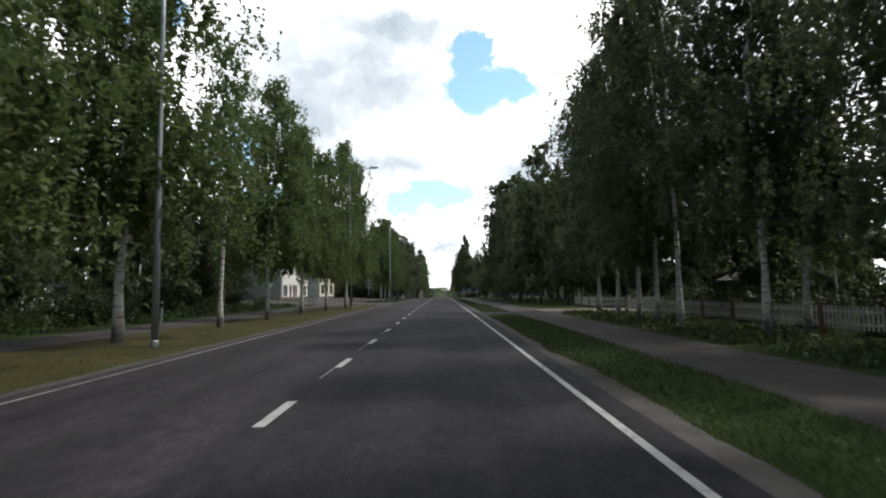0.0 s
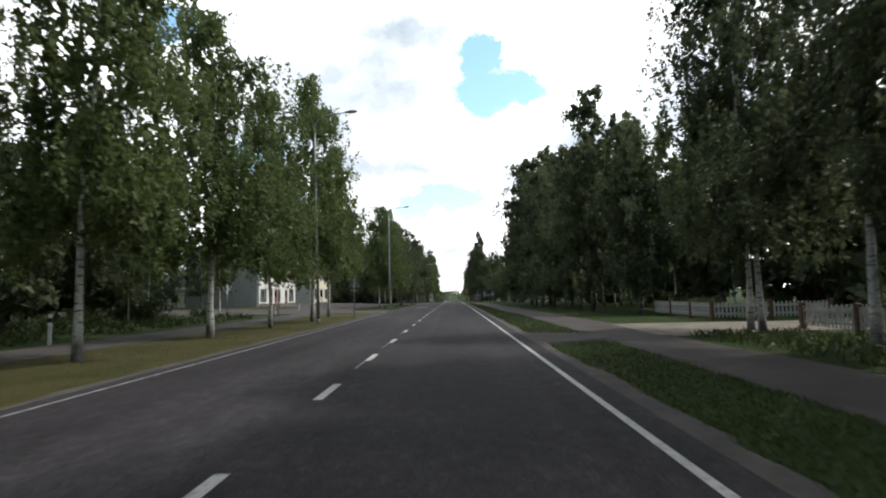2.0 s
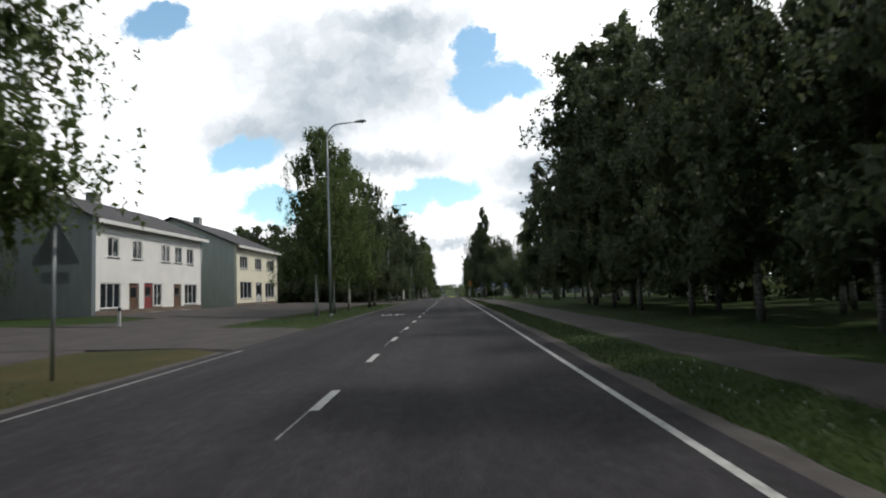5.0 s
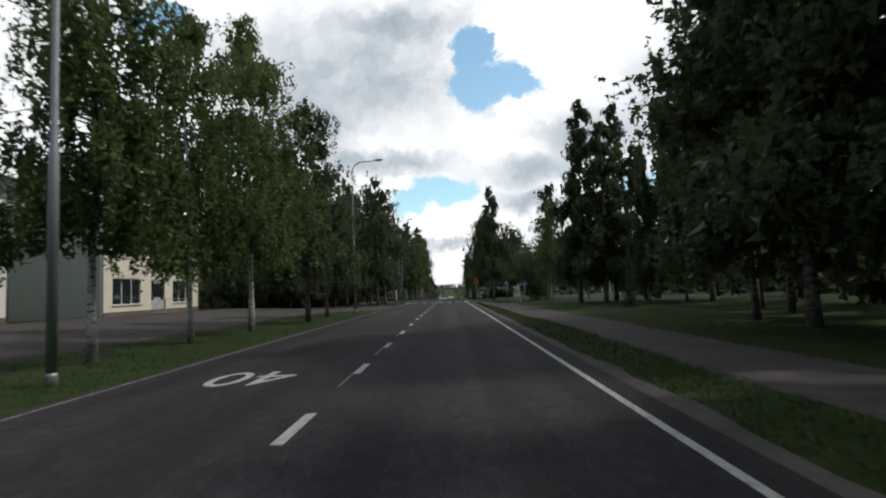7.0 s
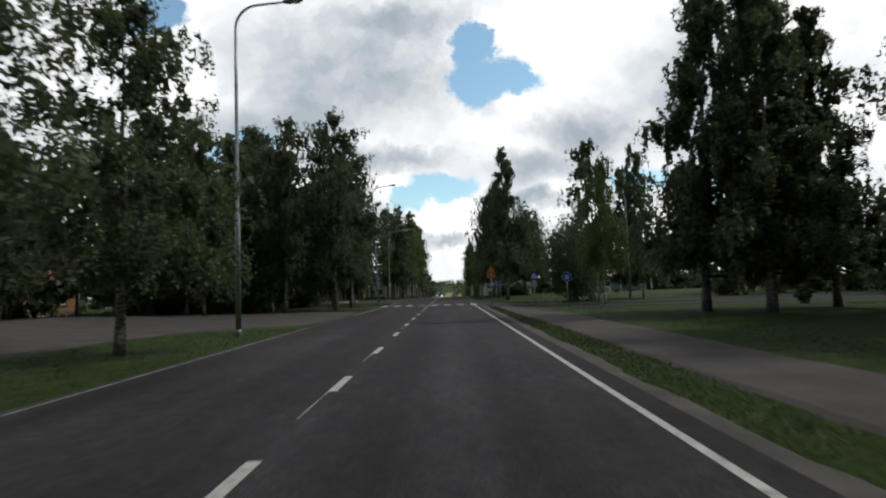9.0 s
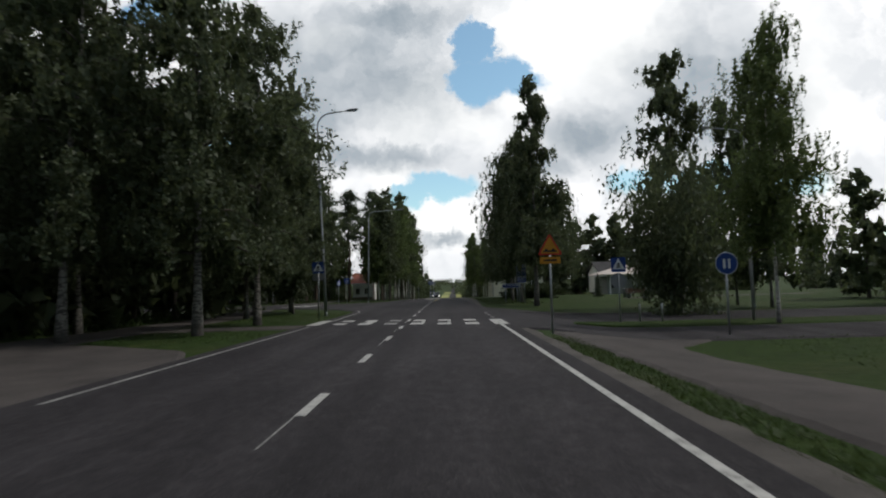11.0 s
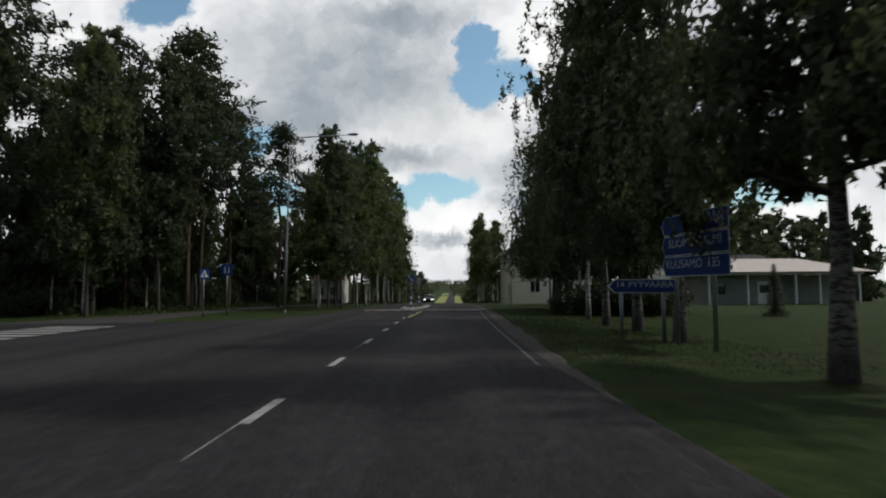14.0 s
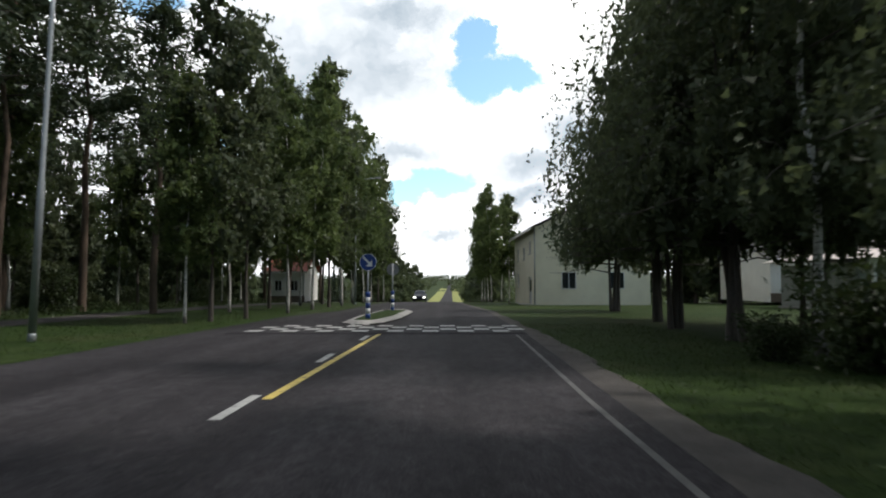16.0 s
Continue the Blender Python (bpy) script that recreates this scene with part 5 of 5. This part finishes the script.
def wall_panel(length, high, openings, thick, y0=0.0):
    """A wall along x with real openings (x0, x1, z0, z1)."""
    xs = sorted({0.0, length, *(v for o in openings for v in o[:2])})
    zs = sorted({-0.4, high, *(v for o in openings for v in o[2:])})
    bm = bmesh.new()
    for xa, xb in zip(xs, xs[1:]):
        for za, zb in zip(zs, zs[1:]):
            if not any(o[0] < (xa + xb) / 2 < o[1] and o[2] < (za + zb) / 2 < o[3] for o in openings):
                box(xa, xb, y0, y0 + thick, za, zb, bm)
    bmesh.ops.remove_doubles(bm, verts=bm.verts, dist=0.0005)
    return bm


def window(base, o, bars=1, cross=False):
    x0, x1, z0, z1 = o
    w = part("window", box(x0, x1, 0.10, 0.13, z0, z1), GLASS, base, "dark glass window with a white casing")
    for a in ((x0, x0 + 0.07, z0, z1), (x1 - 0.07, x1, z0, z1), (x0 + 0.07, x1 - 0.07, z0, z0 + 0.07), (x0 + 0.07, x1 - 0.07, z1 - 0.07, z1)):
        part("casing", box(a[0], a[1], 0.03, 0.15, a[2], a[3]), WHITE_PAINT, w)
    for i in range(bars):
        c = x0 + (x1 - x0) * (i + 1) / (bars + 1)
        part("mullion", box(c - 0.03, c + 0.03, 0.05, 0.14, z0 + 0.07, z1 - 0.07), WHITE_PAINT, w)
    part("sill", box(x0 - 0.08, x1 + 0.08, -0.07, 0.10, z0 - 0.05, z0 - 0.005), GALVANISED, w)


def door(base, o, mat):
    x0, x1, z0, z1 = o
    d = part("door", box(x0 + 0.03, x1 - 0.03, 0.08, 0.14, z0, z1 - 0.03, bevel=0.01), mat, base, "panelled outer door")
    part("door_pane", box(x0 + 0.25, x1 - 0.25, 0.07, 0.08, z0 + 1.1, z1 - 0.3), GLASS, d)
    part("handle", box(x1 - 0.2, x1 - 0.16, 0.02, 0.08, z0 + 0.95, z0 + 1.15), GALVANISED, d)
    part("door_step", box(x0 - 0.2, x1 + 0.2, -0.9, 0.0, z0 - 0.4, z0 - 0.02), CONCRETE, base)


def shop_entrance(base, o):
    """Side lights, a timber landing and a rail at a double door."""
    x0, x1, z0, z1 = o
    for xa in (x0 + 0.06, x1 - 0.46):
        part("side_light", box(xa, xa + 0.40, 0.06, 0.075, z0 + 0.9, z1 - 0.1), GLASS, base)
    part("landing", box(x0 - 0.9, x1 + 0.6, -1.5, -0.92, -0.35, z0 - 0.03, bevel=0.01), BROWN_WOOD, base)
    for xa in (x0 - 0.8, x1 + 0.5):
        part("rail_post", box(xa, xa + 0.05, -1.45, -1.40, z0 - 0.03, z0 + 0.9), GALVANISED, base)
    part("hand_rail", box(x0 - 0.8, x1 + 0.55, -1.45, -1.41, z0 + 0.902, z0 + 0.95), GALVANISED, base)


def house(name, m, length, deep, high, ridge, front, side_mat, front_mat, roof_mat, label, windows, doors, side_windows=(), over=0.45, plinth=True):
    """A gabled house: front wall along x at y = 0, ridge parallel to it."""
    h = thing(name, m, label, "house")
    part("wall", wall_panel(length, high, [o[:4] for o in (*windows, *doors)], 0.25), front_mat, h, "plastered front wall")
    part("wall", box(0, length, deep - 0.25, deep, -0.4, high), side_mat, h)
    for x0, x1 in ((0.0, 0.25), (length - 0.25, length)):
        bm = bmesh.new()
        prof = [(0.252, -0.4), (deep - 0.252, -0.4), (deep - 0.252, high), (deep / 2, ridge - 0.05), (0.252, high)]
        a, b = [bm.verts.new((x0, y, z)) for y, z in prof], [bm.verts.new((x1, y, z)) for y, z in prof]
        bm.faces.new(a)
        bm.faces.new(b[::-1])
        for i in range(5):
            bm.faces.new((a[i], b[i], b[(i + 1) % 5], a[(i + 1) % 5]))
        bmesh.ops.recalc_face_normals(bm, faces=bm.faces)
        part("gable_wall", bm, side_mat, h, "clad gable wall")
    slope = (ridge - high) / (deep / 2)
    roof = part("roof", roof_slabs(length, deep, high, ridge, over, slope), roof_mat, h, "pitched roof with overhanging eaves")
    part("fascia", box(-over, length + over, -over - 0.03, -over, high - slope * over - 0.16, high - slope * over + 0.10), WHITE_PAINT, roof)
    part("downpipe", tube(((length - 0.1, -0.06, 0.1), (length - 0.1, -0.06, high - 0.1)), (0.045, 0.045), 8), GALVANISED, h)
    if plinth:
        part("plinth", box(-0.03, length + 0.03, -0.03, -0.004, -0.4, 0.32), PLINTH, h)
    for o in windows:
        window(h, o, 1 if o[1] - o[0] < 2 else 2)
    for o in doors:
        door(h, o[:4], o[4] if len(o) > 4 else DOOR_GREY)
    part("chimney", box(length * 0.4, length * 0.4 + 0.7, deep / 2 - 0.35, deep / 2 + 0.35, ridge - 0.3, ridge + 0.8), CONCRETE, roof)
    return h


def roof_slabs(length, deep, high, ridge, over, slope):
    bm = bmesh.new()
    for sgn in (0, 1):
        pts = []
        for y, z in ((-over, high - slope * over), (deep / 2, ridge)):
            yy = y if sgn == 0 else deep - y
            pts.append((yy, z))
        (ya, za), (yb, zb) = pts
        vs = [bm.verts.new(c) for c in ((-over, ya, za), (length + over, ya, za), (length + over, yb, zb), (-over, yb, zb))]
        ws = [bm.verts.new(v.co + Vector((0, 0, 0.12))) for v in vs]
        bm.faces.new(vs)
        bm.faces.new(ws[::-1])
        for i in range(4):
            bm.faces.new((vs[i], ws[i], ws[(i + 1) % 4], vs[(i + 1) % 4]))
    bmesh.ops.recalc_face_normals(bm, faces=bm.faces)
    return bm


house("apartment_house", pose(-20.5, 87.0, land(-20.5, 95) - 0.03, 0, 0, 90), 14.6, 8.5, 6.2, 8.2, None, DARK_CLAD, WHITE_WALL, ROOF_DARK,
      "two-storey white house with a grey gable and dark roof",
      ((0.45, 2.65, 0.45, 2.1), (6.75, 7.9, 0.45, 2.1), (11.5, 13.7, 0.45, 2.1), (1.2, 2.4, 3.8, 5.1), (4.0, 5.2, 3.8, 5.1), (7.8, 9.1, 3.8, 5.1), (9.9, 11.1, 3.8, 5.1), (11.9, 13.1, 3.8, 5.1)),
      ((3.6, 4.8, 0.05, 2.1, BROWN_WOOD), (5.45, 6.65, 0.05, 2.15, DOOR_RED), (9.7, 10.9, 0.05, 2.1, BROWN_WOOD)))
b_house = house("apartment_house", pose(-20.0, 108.4, land(-20, 115) - 0.03, 0, 0, 90), 13.0, 13.0, 6.3, 9.2, None, SAGE_CLAD, PALE_WALL, ROOF_DARK,
      "two-storey cream house with a grey gable and dark roof",
      ((0.9, 4.2, 0.75, 2.55), (8.6, 11.9, 0.75, 2.5), (0.9, 3.1, 3.9, 5.2), (5.3, 7.4, 3.9, 5.2), (9.7, 12.0, 3.9, 5.2)), ((5.5, 7.4, 0.1, 2.5),))
shop_entrance(b_house, (5.5, 7.4, 0.1, 2.5))
yellow = house("yellow_house", pose(9.9, 228.5, -1.9, 0, 0, -90), 13.0, 9.5, 7.2, 9.4, None, PALE_WALL, PALE_WALL, ROOF_DARK,
      "two-storey pale yellow house with a grey door close to the road",
      ((2.0, 3.0, 2.0, 3.4), (2.0, 3.0, 4.6, 5.8), (6.0, 7.0, 4.6, 5.8), (9.6, 10.6, 5.0, 6.2)), ((9.2, 10.9, 0.6, 3.0),))
for x0, z0 in ((2.2, 2.0), (6.2, 2.0), (2.2, 4.8), (6.2, 4.8)):
    w = part("window", box(13.0, 13.02, x0, x0 + 1.1, z0, z0 + 1.3), GLASS, yellow, "dark window in a pale gable")
    for a in ((x0 - 0.07, x0, z0 - 0.07, z0 + 1.37), (x0 + 1.1, x0 + 1.17, z0 - 0.07, z0 + 1.37), (x0, x0 + 1.1, z0 - 0.07, z0), (x0, x0 + 1.1, z0 + 1.3, z0 + 1.37), (x0 + 0.52, x0 + 0.58, z0, z0 + 1.3)):
        part("casing", box(13.0, 13.04, a[0], a[1], a[2], a[3]), WHITE_PAINT, w)
house("white_house", pose(28.5, 214.0, road_z(214) + 0.6), 12, 8, 3.2, 5.0, None, WHITE_WALL, WHITE_WALL, ROOF_DARK,
      "low white house with a row of windows and dark roof", ((1.0, 3.0, 0.9, 2.2), (4.2, 6.2, 0.9, 2.2), (8.0, 10.0, 0.9, 2.2)), ())
house("red_roofed_house", pose(-18.6, 236.0, -1.4), 4.2, 7, 3.4, 5.4, None, WHITE_WALL, WHITE_WALL, ROOF_RED,
      "small white house with a red roof among trees", ((0.6, 1.5, 0.9, 2.2), (2.5, 3.4, 0.9, 2.2)), ())
house("small_house", pose(-40, 98, road_z(98)), 9, 7, 3.2, 5.0, None, PALE_WALL, PALE_WALL, ROOF_DARK,
      "small pale house behind trees", ((1.2, 2.6, 0.9, 2.3), (5.4, 6.8, 0.9, 2.3)), ((3.6, 4.6, 0.0, 2.1),))
plant("tall", -21, 123.5, 11)
plant("tall", -24.5, 127.5, 11.5)
plant("tall", -28, 133, 12)
plant("tall", -24.5, 134.5, 13)
for i in range(6):
    plant("far", -30 - 3 * i, 130 + 2.5 * i, 11 + tree_rng.uniform(0, 2))
house("small_house", pose(-38, 142, road_z(137), 0, 0, 60), 8, 7, 3.2, 5.0, None, OCHRE_WALL, OCHRE_WALL, ROOF_RED,
      "small ochre house with a red roof behind trees", ((1.2, 2.6, 0.9, 2.3), (5.4, 6.8, 0.9, 2.3)), ((3.6, 4.6, 0.0, 2.1),))


def pavilion():
    p = thing("pavilion", pose(26.0, 200.3, road_z(199) - 0.05), "low park building with a pale metal roof and a columned porch", "building")
    part("wall", wall_panel(7.5, 2.7, [(0.6, 2.2, 0.9, 1.9), (5.2, 6.6, 0.0, 2.1)], 0.25, 1.2), GREY_WALL, p)
    part("wall", box(7.5, 14, 3.4, 3.65, -0.3, 2.7), GREY_WALL, p, "shaded rear wall of the porch")
    part("wall", box(0, 0.25, 1.45, 8, -0.3, 2.7), GREY_WALL, p)
    part("wall", box(13.75, 14, 3.65, 8, -0.3, 2.7), GREY_WALL, p)
    part("wall", box(0, 14, 8, 8.25, -0.3, 2.7), GREY_WALL, p)
    part("floor_slab", box(-0.4, 14.4, -0.4, 8, -0.45, -0.05), CONCRETE, p)
    w = part("window", box(0.6, 2.2, 1.3, 1.33, 0.9, 1.9), GLASS, p)
    part("casing", box(1.37, 1.43, 1.24, 1.29, 0.9, 1.9), WHITE_PAINT, w)
    d = part("door", box(5.2, 6.6, 1.28, 1.33, 0.0, 2.1), WHITE_PAINT, p, "white double door")
    part("door_pane", box(5.4, 6.4, 1.26, 1.275, 1.0, 1.8), GLASS, d)
    for x in (0.1, 3.6, 8.0, 10.2, 12.0, 13.8):
        part("column", box(x - 0.09, x + 0.09, -0.1, 0.08, -0.1, 2.7, bevel=0.01), WHITE_PAINT, p)
    part("beam", box(-0.2, 14.2, -0.12, 0.1, 2.702, 2.95), WHITE_PAINT, p)
    bm = bmesh.new()
    lo = [bm.verts.new(c) for c in ((-0.9, -0.9, 2.96), (14.9, -0.9, 2.96), (14.9, 9.1, 2.96), (-0.9, 9.1, 2.96))]
    hi = [bm.verts.new(c) for c in ((3.2, 4.1, 4.35), (10.8, 4.1, 4.35))]
    for f in ((lo[0], lo[1], hi[1], hi[0]), (lo[1], lo[2], hi[1]), (lo[2], lo[3], hi[0], hi[1]), (lo[3], lo[0], hi[0]), (lo[3], lo[2], lo[1], lo[0])):
        bm.faces.new(f)
    bmesh.ops.recalc_face_normals(bm, faces=bm.faces)
    part("roof", bm, ROOF_PINK, p, "pale pinkish hipped metal roof")


pavilion()


def bench(x, y, turn):
    b = thing("park_bench", pose(x, y, road_z(y) - 0.03, 0, 0, turn), "brown wooden park bench on grass", "bench", "park benches")
    for i in range(3):
        part("seat_slat", box(-0.9, 0.9, -0.25 + 0.16 * i, -0.12 + 0.16 * i, 0.43, 0.47), BROWN_WOOD, b)
    for i in range(2):
        part("back_slat", box(-0.9, 0.9, 0.25, 0.29, 0.55 + 0.17 * i, 0.68 + 0.17 * i), BROWN_WOOD, b)
    for x0 in (-0.75, 0.69):
        part("leg", box(x0, x0 + 0.06, -0.22, 0.25, 0.0, 0.43), GREY_PAINT, b)


bench(18.0, 165.4, 8)
bench(19.8, 170.4, 0)
for x, y in ((21.5, 173.0), (23.2, 173.2), (25, 173.2), (27, 173.4)):
    plant("shrub", x, y, 0.6)
for x, y in ((21, 172), (17.6, 176)):
    plant("spruce", x, y, 2.6, wide=1.3)
b = thing("litter_bin", pose(18.6, 170.2, road_z(170) - 0.03), "dark green litter bin beside a park path", "bin")
part("body", tube(((0, 0, 0), (0, 0, 0.8), (0, 0, 0.84)), (0.22, 0.24, 0.2), 12), GREY_PAINT, b)

b = thing("park_lamp", pose(12.9, 138.0, land(12.9, 138) - 0.03), "slim park lamp with a white globe", "lamp")
part("pole", tube(((0, 0, 0), (0, 0, 3.05)), (0.05, 0.035), 10), GREY_PAINT, b)
bm = bmesh.new()
bmesh.ops.create_uvsphere(bm, u_segments=18, v_segments=12, radius=0.18)
bmesh.ops.translate(bm, vec=(0, 0, 3.2), verts=bm.verts)
for f in bm.faces:
    f.smooth = True
part("globe", bm, WHITE_PAINT, b)


# ---- left verge things ----
def edge_post(x, y):
    p = thing("edge_post", pose(x, y, land(x, y) - 0.05), "white roadside marker post with a black band", "post", "marker posts")
    part("post", box(-0.05, 0.05, -0.03, 0.03, 0, 0.98, bevel=0.01), WHITE_PAINT, p)
    part("band", box(-0.053, 0.053, -0.033, 0.033, 0.72, 0.86), BLACK_PAINT, p)


for x, y in ((-10.9, 34.8), (-10.7, 41.0), (-12.6, 68.2), (-13.2, 77.4)):
    edge_post(x, y)

b = thing("billboard_rack", pose(-18.6, 44.6, road_z(44) - 0.05, 0, 0, 6), "empty grey steel billboard rack behind the footpath", "billboard")
for x in (0.0, 1.25, 2.5):
    part("post", tube(((x, 0, -0.2), (x, 0, 4.05)), (0.05, 0.05), 8), GALVANISED, b)
for z in (1.0, 2.1, 3.25, 4.0):
    part("rail", box(-0.05, 2.55, -0.09, -0.05, z - 0.05, z + 0.05), GALVANISED, b)

b = thing("shed", pose(-20.2, 41.2, road_z(41) - 0.03, 0, 0, 8), "low pale shed with a flat roof among bushes", "shed")
part("wall", wall_panel(4.2, 1.75, [(0.5, 1.3, 0.7, 1.3), (2.6, 3.5, 0.0, 1.6)], 0.15), SHED_WALL, b)
part("wall", box(0, 4.2, 2.4, 2.55, -0.2, 1.75), SHED_WALL, b)
part("wall", box(0, 0.15, 0.15, 2.4, -0.2, 1.75), SHED_WALL, b)
part("wall", box(4.05, 4.2, 0.15, 2.4, -0.2, 1.75), SHED_WALL, b)
part("roof", box(-0.3, 4.5, -0.4, 2.8, 1.752, 1.9, bevel=0.02), GREY_PAINT, b)
part("door", box(2.62, 3.48, 0.05, 0.1, 0.0, 1.58), BROWN_WOOD, b)
part("window", box(0.5, 1.3, 0.06, 0.09, 0.7, 1.3), GLASS, b)
for i in range(20):
    plant("shrub", -13.2 - tree_rng.uniform(0, 9), 18 + i * 2.2, tree_rng.uniform(0.8, 1.6))


# ---- fence and shelter on the right ----
def fence(points, high=0.72):
    f = thing("picket_fence", pose(points[0][0], points[0][1], road_z(points[0][1]) - 0.04), "white picket fence with brown posts beside the footpath", "fence")
    ox, oy = points[0]
    bm = box(-0.035, 0.035, -0.008, 0.008, 0.12, high, bevel=0.0)
    picket = bpy.data.meshes.new("picket")
    bm.to_mesh(picket)
    bm.free()
    picket.materials.append(PICKET_PAINT)
    for (xa, ya), (xb, yb) in zip(points, points[1:]):
        l = math.hypot(xb - xa, yb - ya)
        ang = math.degrees(math.atan2(yb - ya, xb - xa))
        m = pose(xa - ox, ya - oy, road_z(ya) - road_z(oy), 0, 0, ang)
        for z in (0.22, 0.54):
            part("rail", box(0, l, 0.01, 0.05, z, z + 0.08), PICKET_PAINT, f, m=m)
        for i in range(int(l / 2.3) + 1):
            part("post", box(i * 2.3 - 0.07, i * 2.3 + 0.07, -0.06, 0.10, -0.2, high + 0.1, bevel=0.012), BROWN_WOOD, f, m=m)
        for i in range(int(l / 0.155)):
            part("picket", picket, None, f, m=m @ pose(0.1 + i * 0.155, -0.012, 0))


fence(((12.3, 53.6), (12.2, 46.9), (16.8, 46.6)))
fence(((16.8, 41.3), (12.2, 41.1), (12.2, 12.0)))
for i in range(9):
    plant("shrub", 13.0 + tree_rng.uniform(0, 1), 15 + i * 3.0, tree_rng.uniform(0.9, 1.4))
for i in range(5):
    plant("shrub", 13.4, 48 + i * 1.5, tree_rng.uniform(0.7, 1.0))

b = thing("shelter", pose(16.0, 33.5, road_z(33) - 0.04, 0, 0, 0), "small open wooden shelter with a gabled roof", "shelter")
for x in (-1.4, 1.4):
    for y in (-0.9, 0.9):
        part("post", box(x - 0.06, x + 0.06, y - 0.06, y + 0.06, -0.2, 1.6), GREY_WOOD, b)
for sgn in (-1, 1):
    bm = box(-0.05, 1.95, -1.3, 1.3, 0, 0.07)
    bmesh.ops.rotate(bm, cent=(0, 0, 0), matrix=Matrix.Rotation(radians(24), 3, "Y"), verts=bm.verts)
    if sgn < 0:
        bmesh.ops.scale(bm, vec=(-1, 1, 1), verts=bm.verts)
        bmesh.ops.reverse_faces(bm, faces=bm.faces)
    bmesh.ops.translate(bm, vec=(0, 0, 2.32), verts=bm.verts)
    part("roof", bm, GREY_WOOD, b, "weathered boarded roof slope")


# ---- oncoming car, far ahead ----
def car(x, y, turn):
    c = thing("car", pose(x, y, road_z(y) + 0.005, 0, 0, turn), "dark hatchback car with lit headlights", "car")
    prof = [(-2.05, 0.32), (2.0, 0.30), (2.08, 0.55), (2.0, 0.82), (1.05, 0.98), (-1.95, 1.02), (-2.1, 0.75)]
    bm = bmesh.new()
    sides = []
    for w in (-0.86, 0.86):
        sides.append([bm.verts.new((w * (0.96 if z > 0.9 else 1), -u, z)) for u, z in prof])
    bm.faces.new(sides[0])
    bm.faces.new(sides[1][::-1])
    n = len(prof)
    for i in range(n):
        bm.faces.new((sides[0][i], sides[1][i], sides[1][(i + 1) % n], sides[0][(i + 1) % n]))
    bmesh.ops.recalc_face_normals(bm, faces=bm.faces)
    bmesh.ops.bevel(bm, geom=bm.edges[:], offset=0.06, segments=2, affect="EDGES")
    part("body", bm, CAR_PAINT, c)
    prof = [(1.0, 0.97), (0.35, 1.42), (-1.3, 1.45), (-1.95, 1.0)]
    bm = bmesh.new()
    sides = [[bm.verts.new((w * (0.80 if z < 1.2 else 0.62), -u, z)) for u, z in prof] for w in (-1, 1)]
    bm.faces.new(sides[0])
    bm.faces.new(sides[1][::-1])
    for i in range(4):
        bm.faces.new((sides[0][i], sides[1][i], sides[1][(i + 1) % 4], sides[0][(i + 1) % 4]))
    bmesh.ops.recalc_face_normals(bm, faces=bm.faces)
    part("cabin", bm, GLASS, c, "dark glazed cabin")
    part("roof_panel", box(-0.6, 0.6, -0.3, 1.28, 1.44, 1.48, bevel=0.015), CAR_PAINT, c)
    for sx in (-0.78, 0.78):
        for sy in (-1.3, 1.3):
            bm = bmesh.new()
            bmesh.ops.create_cone(bm, cap_ends=True, segments=18, radius1=0.31, radius2=0.31, depth=0.2)
            bmesh.ops.rotate(bm, cent=(0, 0, 0), matrix=Matrix.Rotation(radians(90), 3, "Y"), verts=bm.verts)
            bmesh.ops.bevel(bm, geom=bm.edges[:], offset=0.02, segments=1, affect="EDGES")
            bmesh.ops.translate(bm, vec=(sx, sy, 0.31), verts=bm.verts)
            w = part("wheel", bm, BLACK_PAINT, c)
            part("rim", tube(((sx - 0.105 if sx < 0 else sx + 0.095, sy, 0.31), (sx - 0.095 if sx < 0 else sx + 0.105, sy, 0.31)), (0.19, 0.19), 14), GALVANISED, w)
        part("headlight", box(sx * 0.8 - 0.16, sx * 0.8 + 0.16, -2.1, -2.0, 0.60, 0.75, bevel=0.03), HEADLIGHT, c)


CAR_PAINT = material("dark_car_paint", metal_paint((0.02, 0.022, 0.026)), 0.25, 0.3)
HEADLIGHT = bpy.data.materials.new("headlight")
HEADLIGHT.use_nodes = True
k = Nodes(HEADLIGHT.node_tree)
g = k.add("ShaderNodeEmission", in_0=(1, 0.96, 0.88, 1), in_1=6.0)
k.link(g.outputs[0], k.add("ShaderNodeOutputMaterial").inputs[0])
car(-0.8, 243, 0)
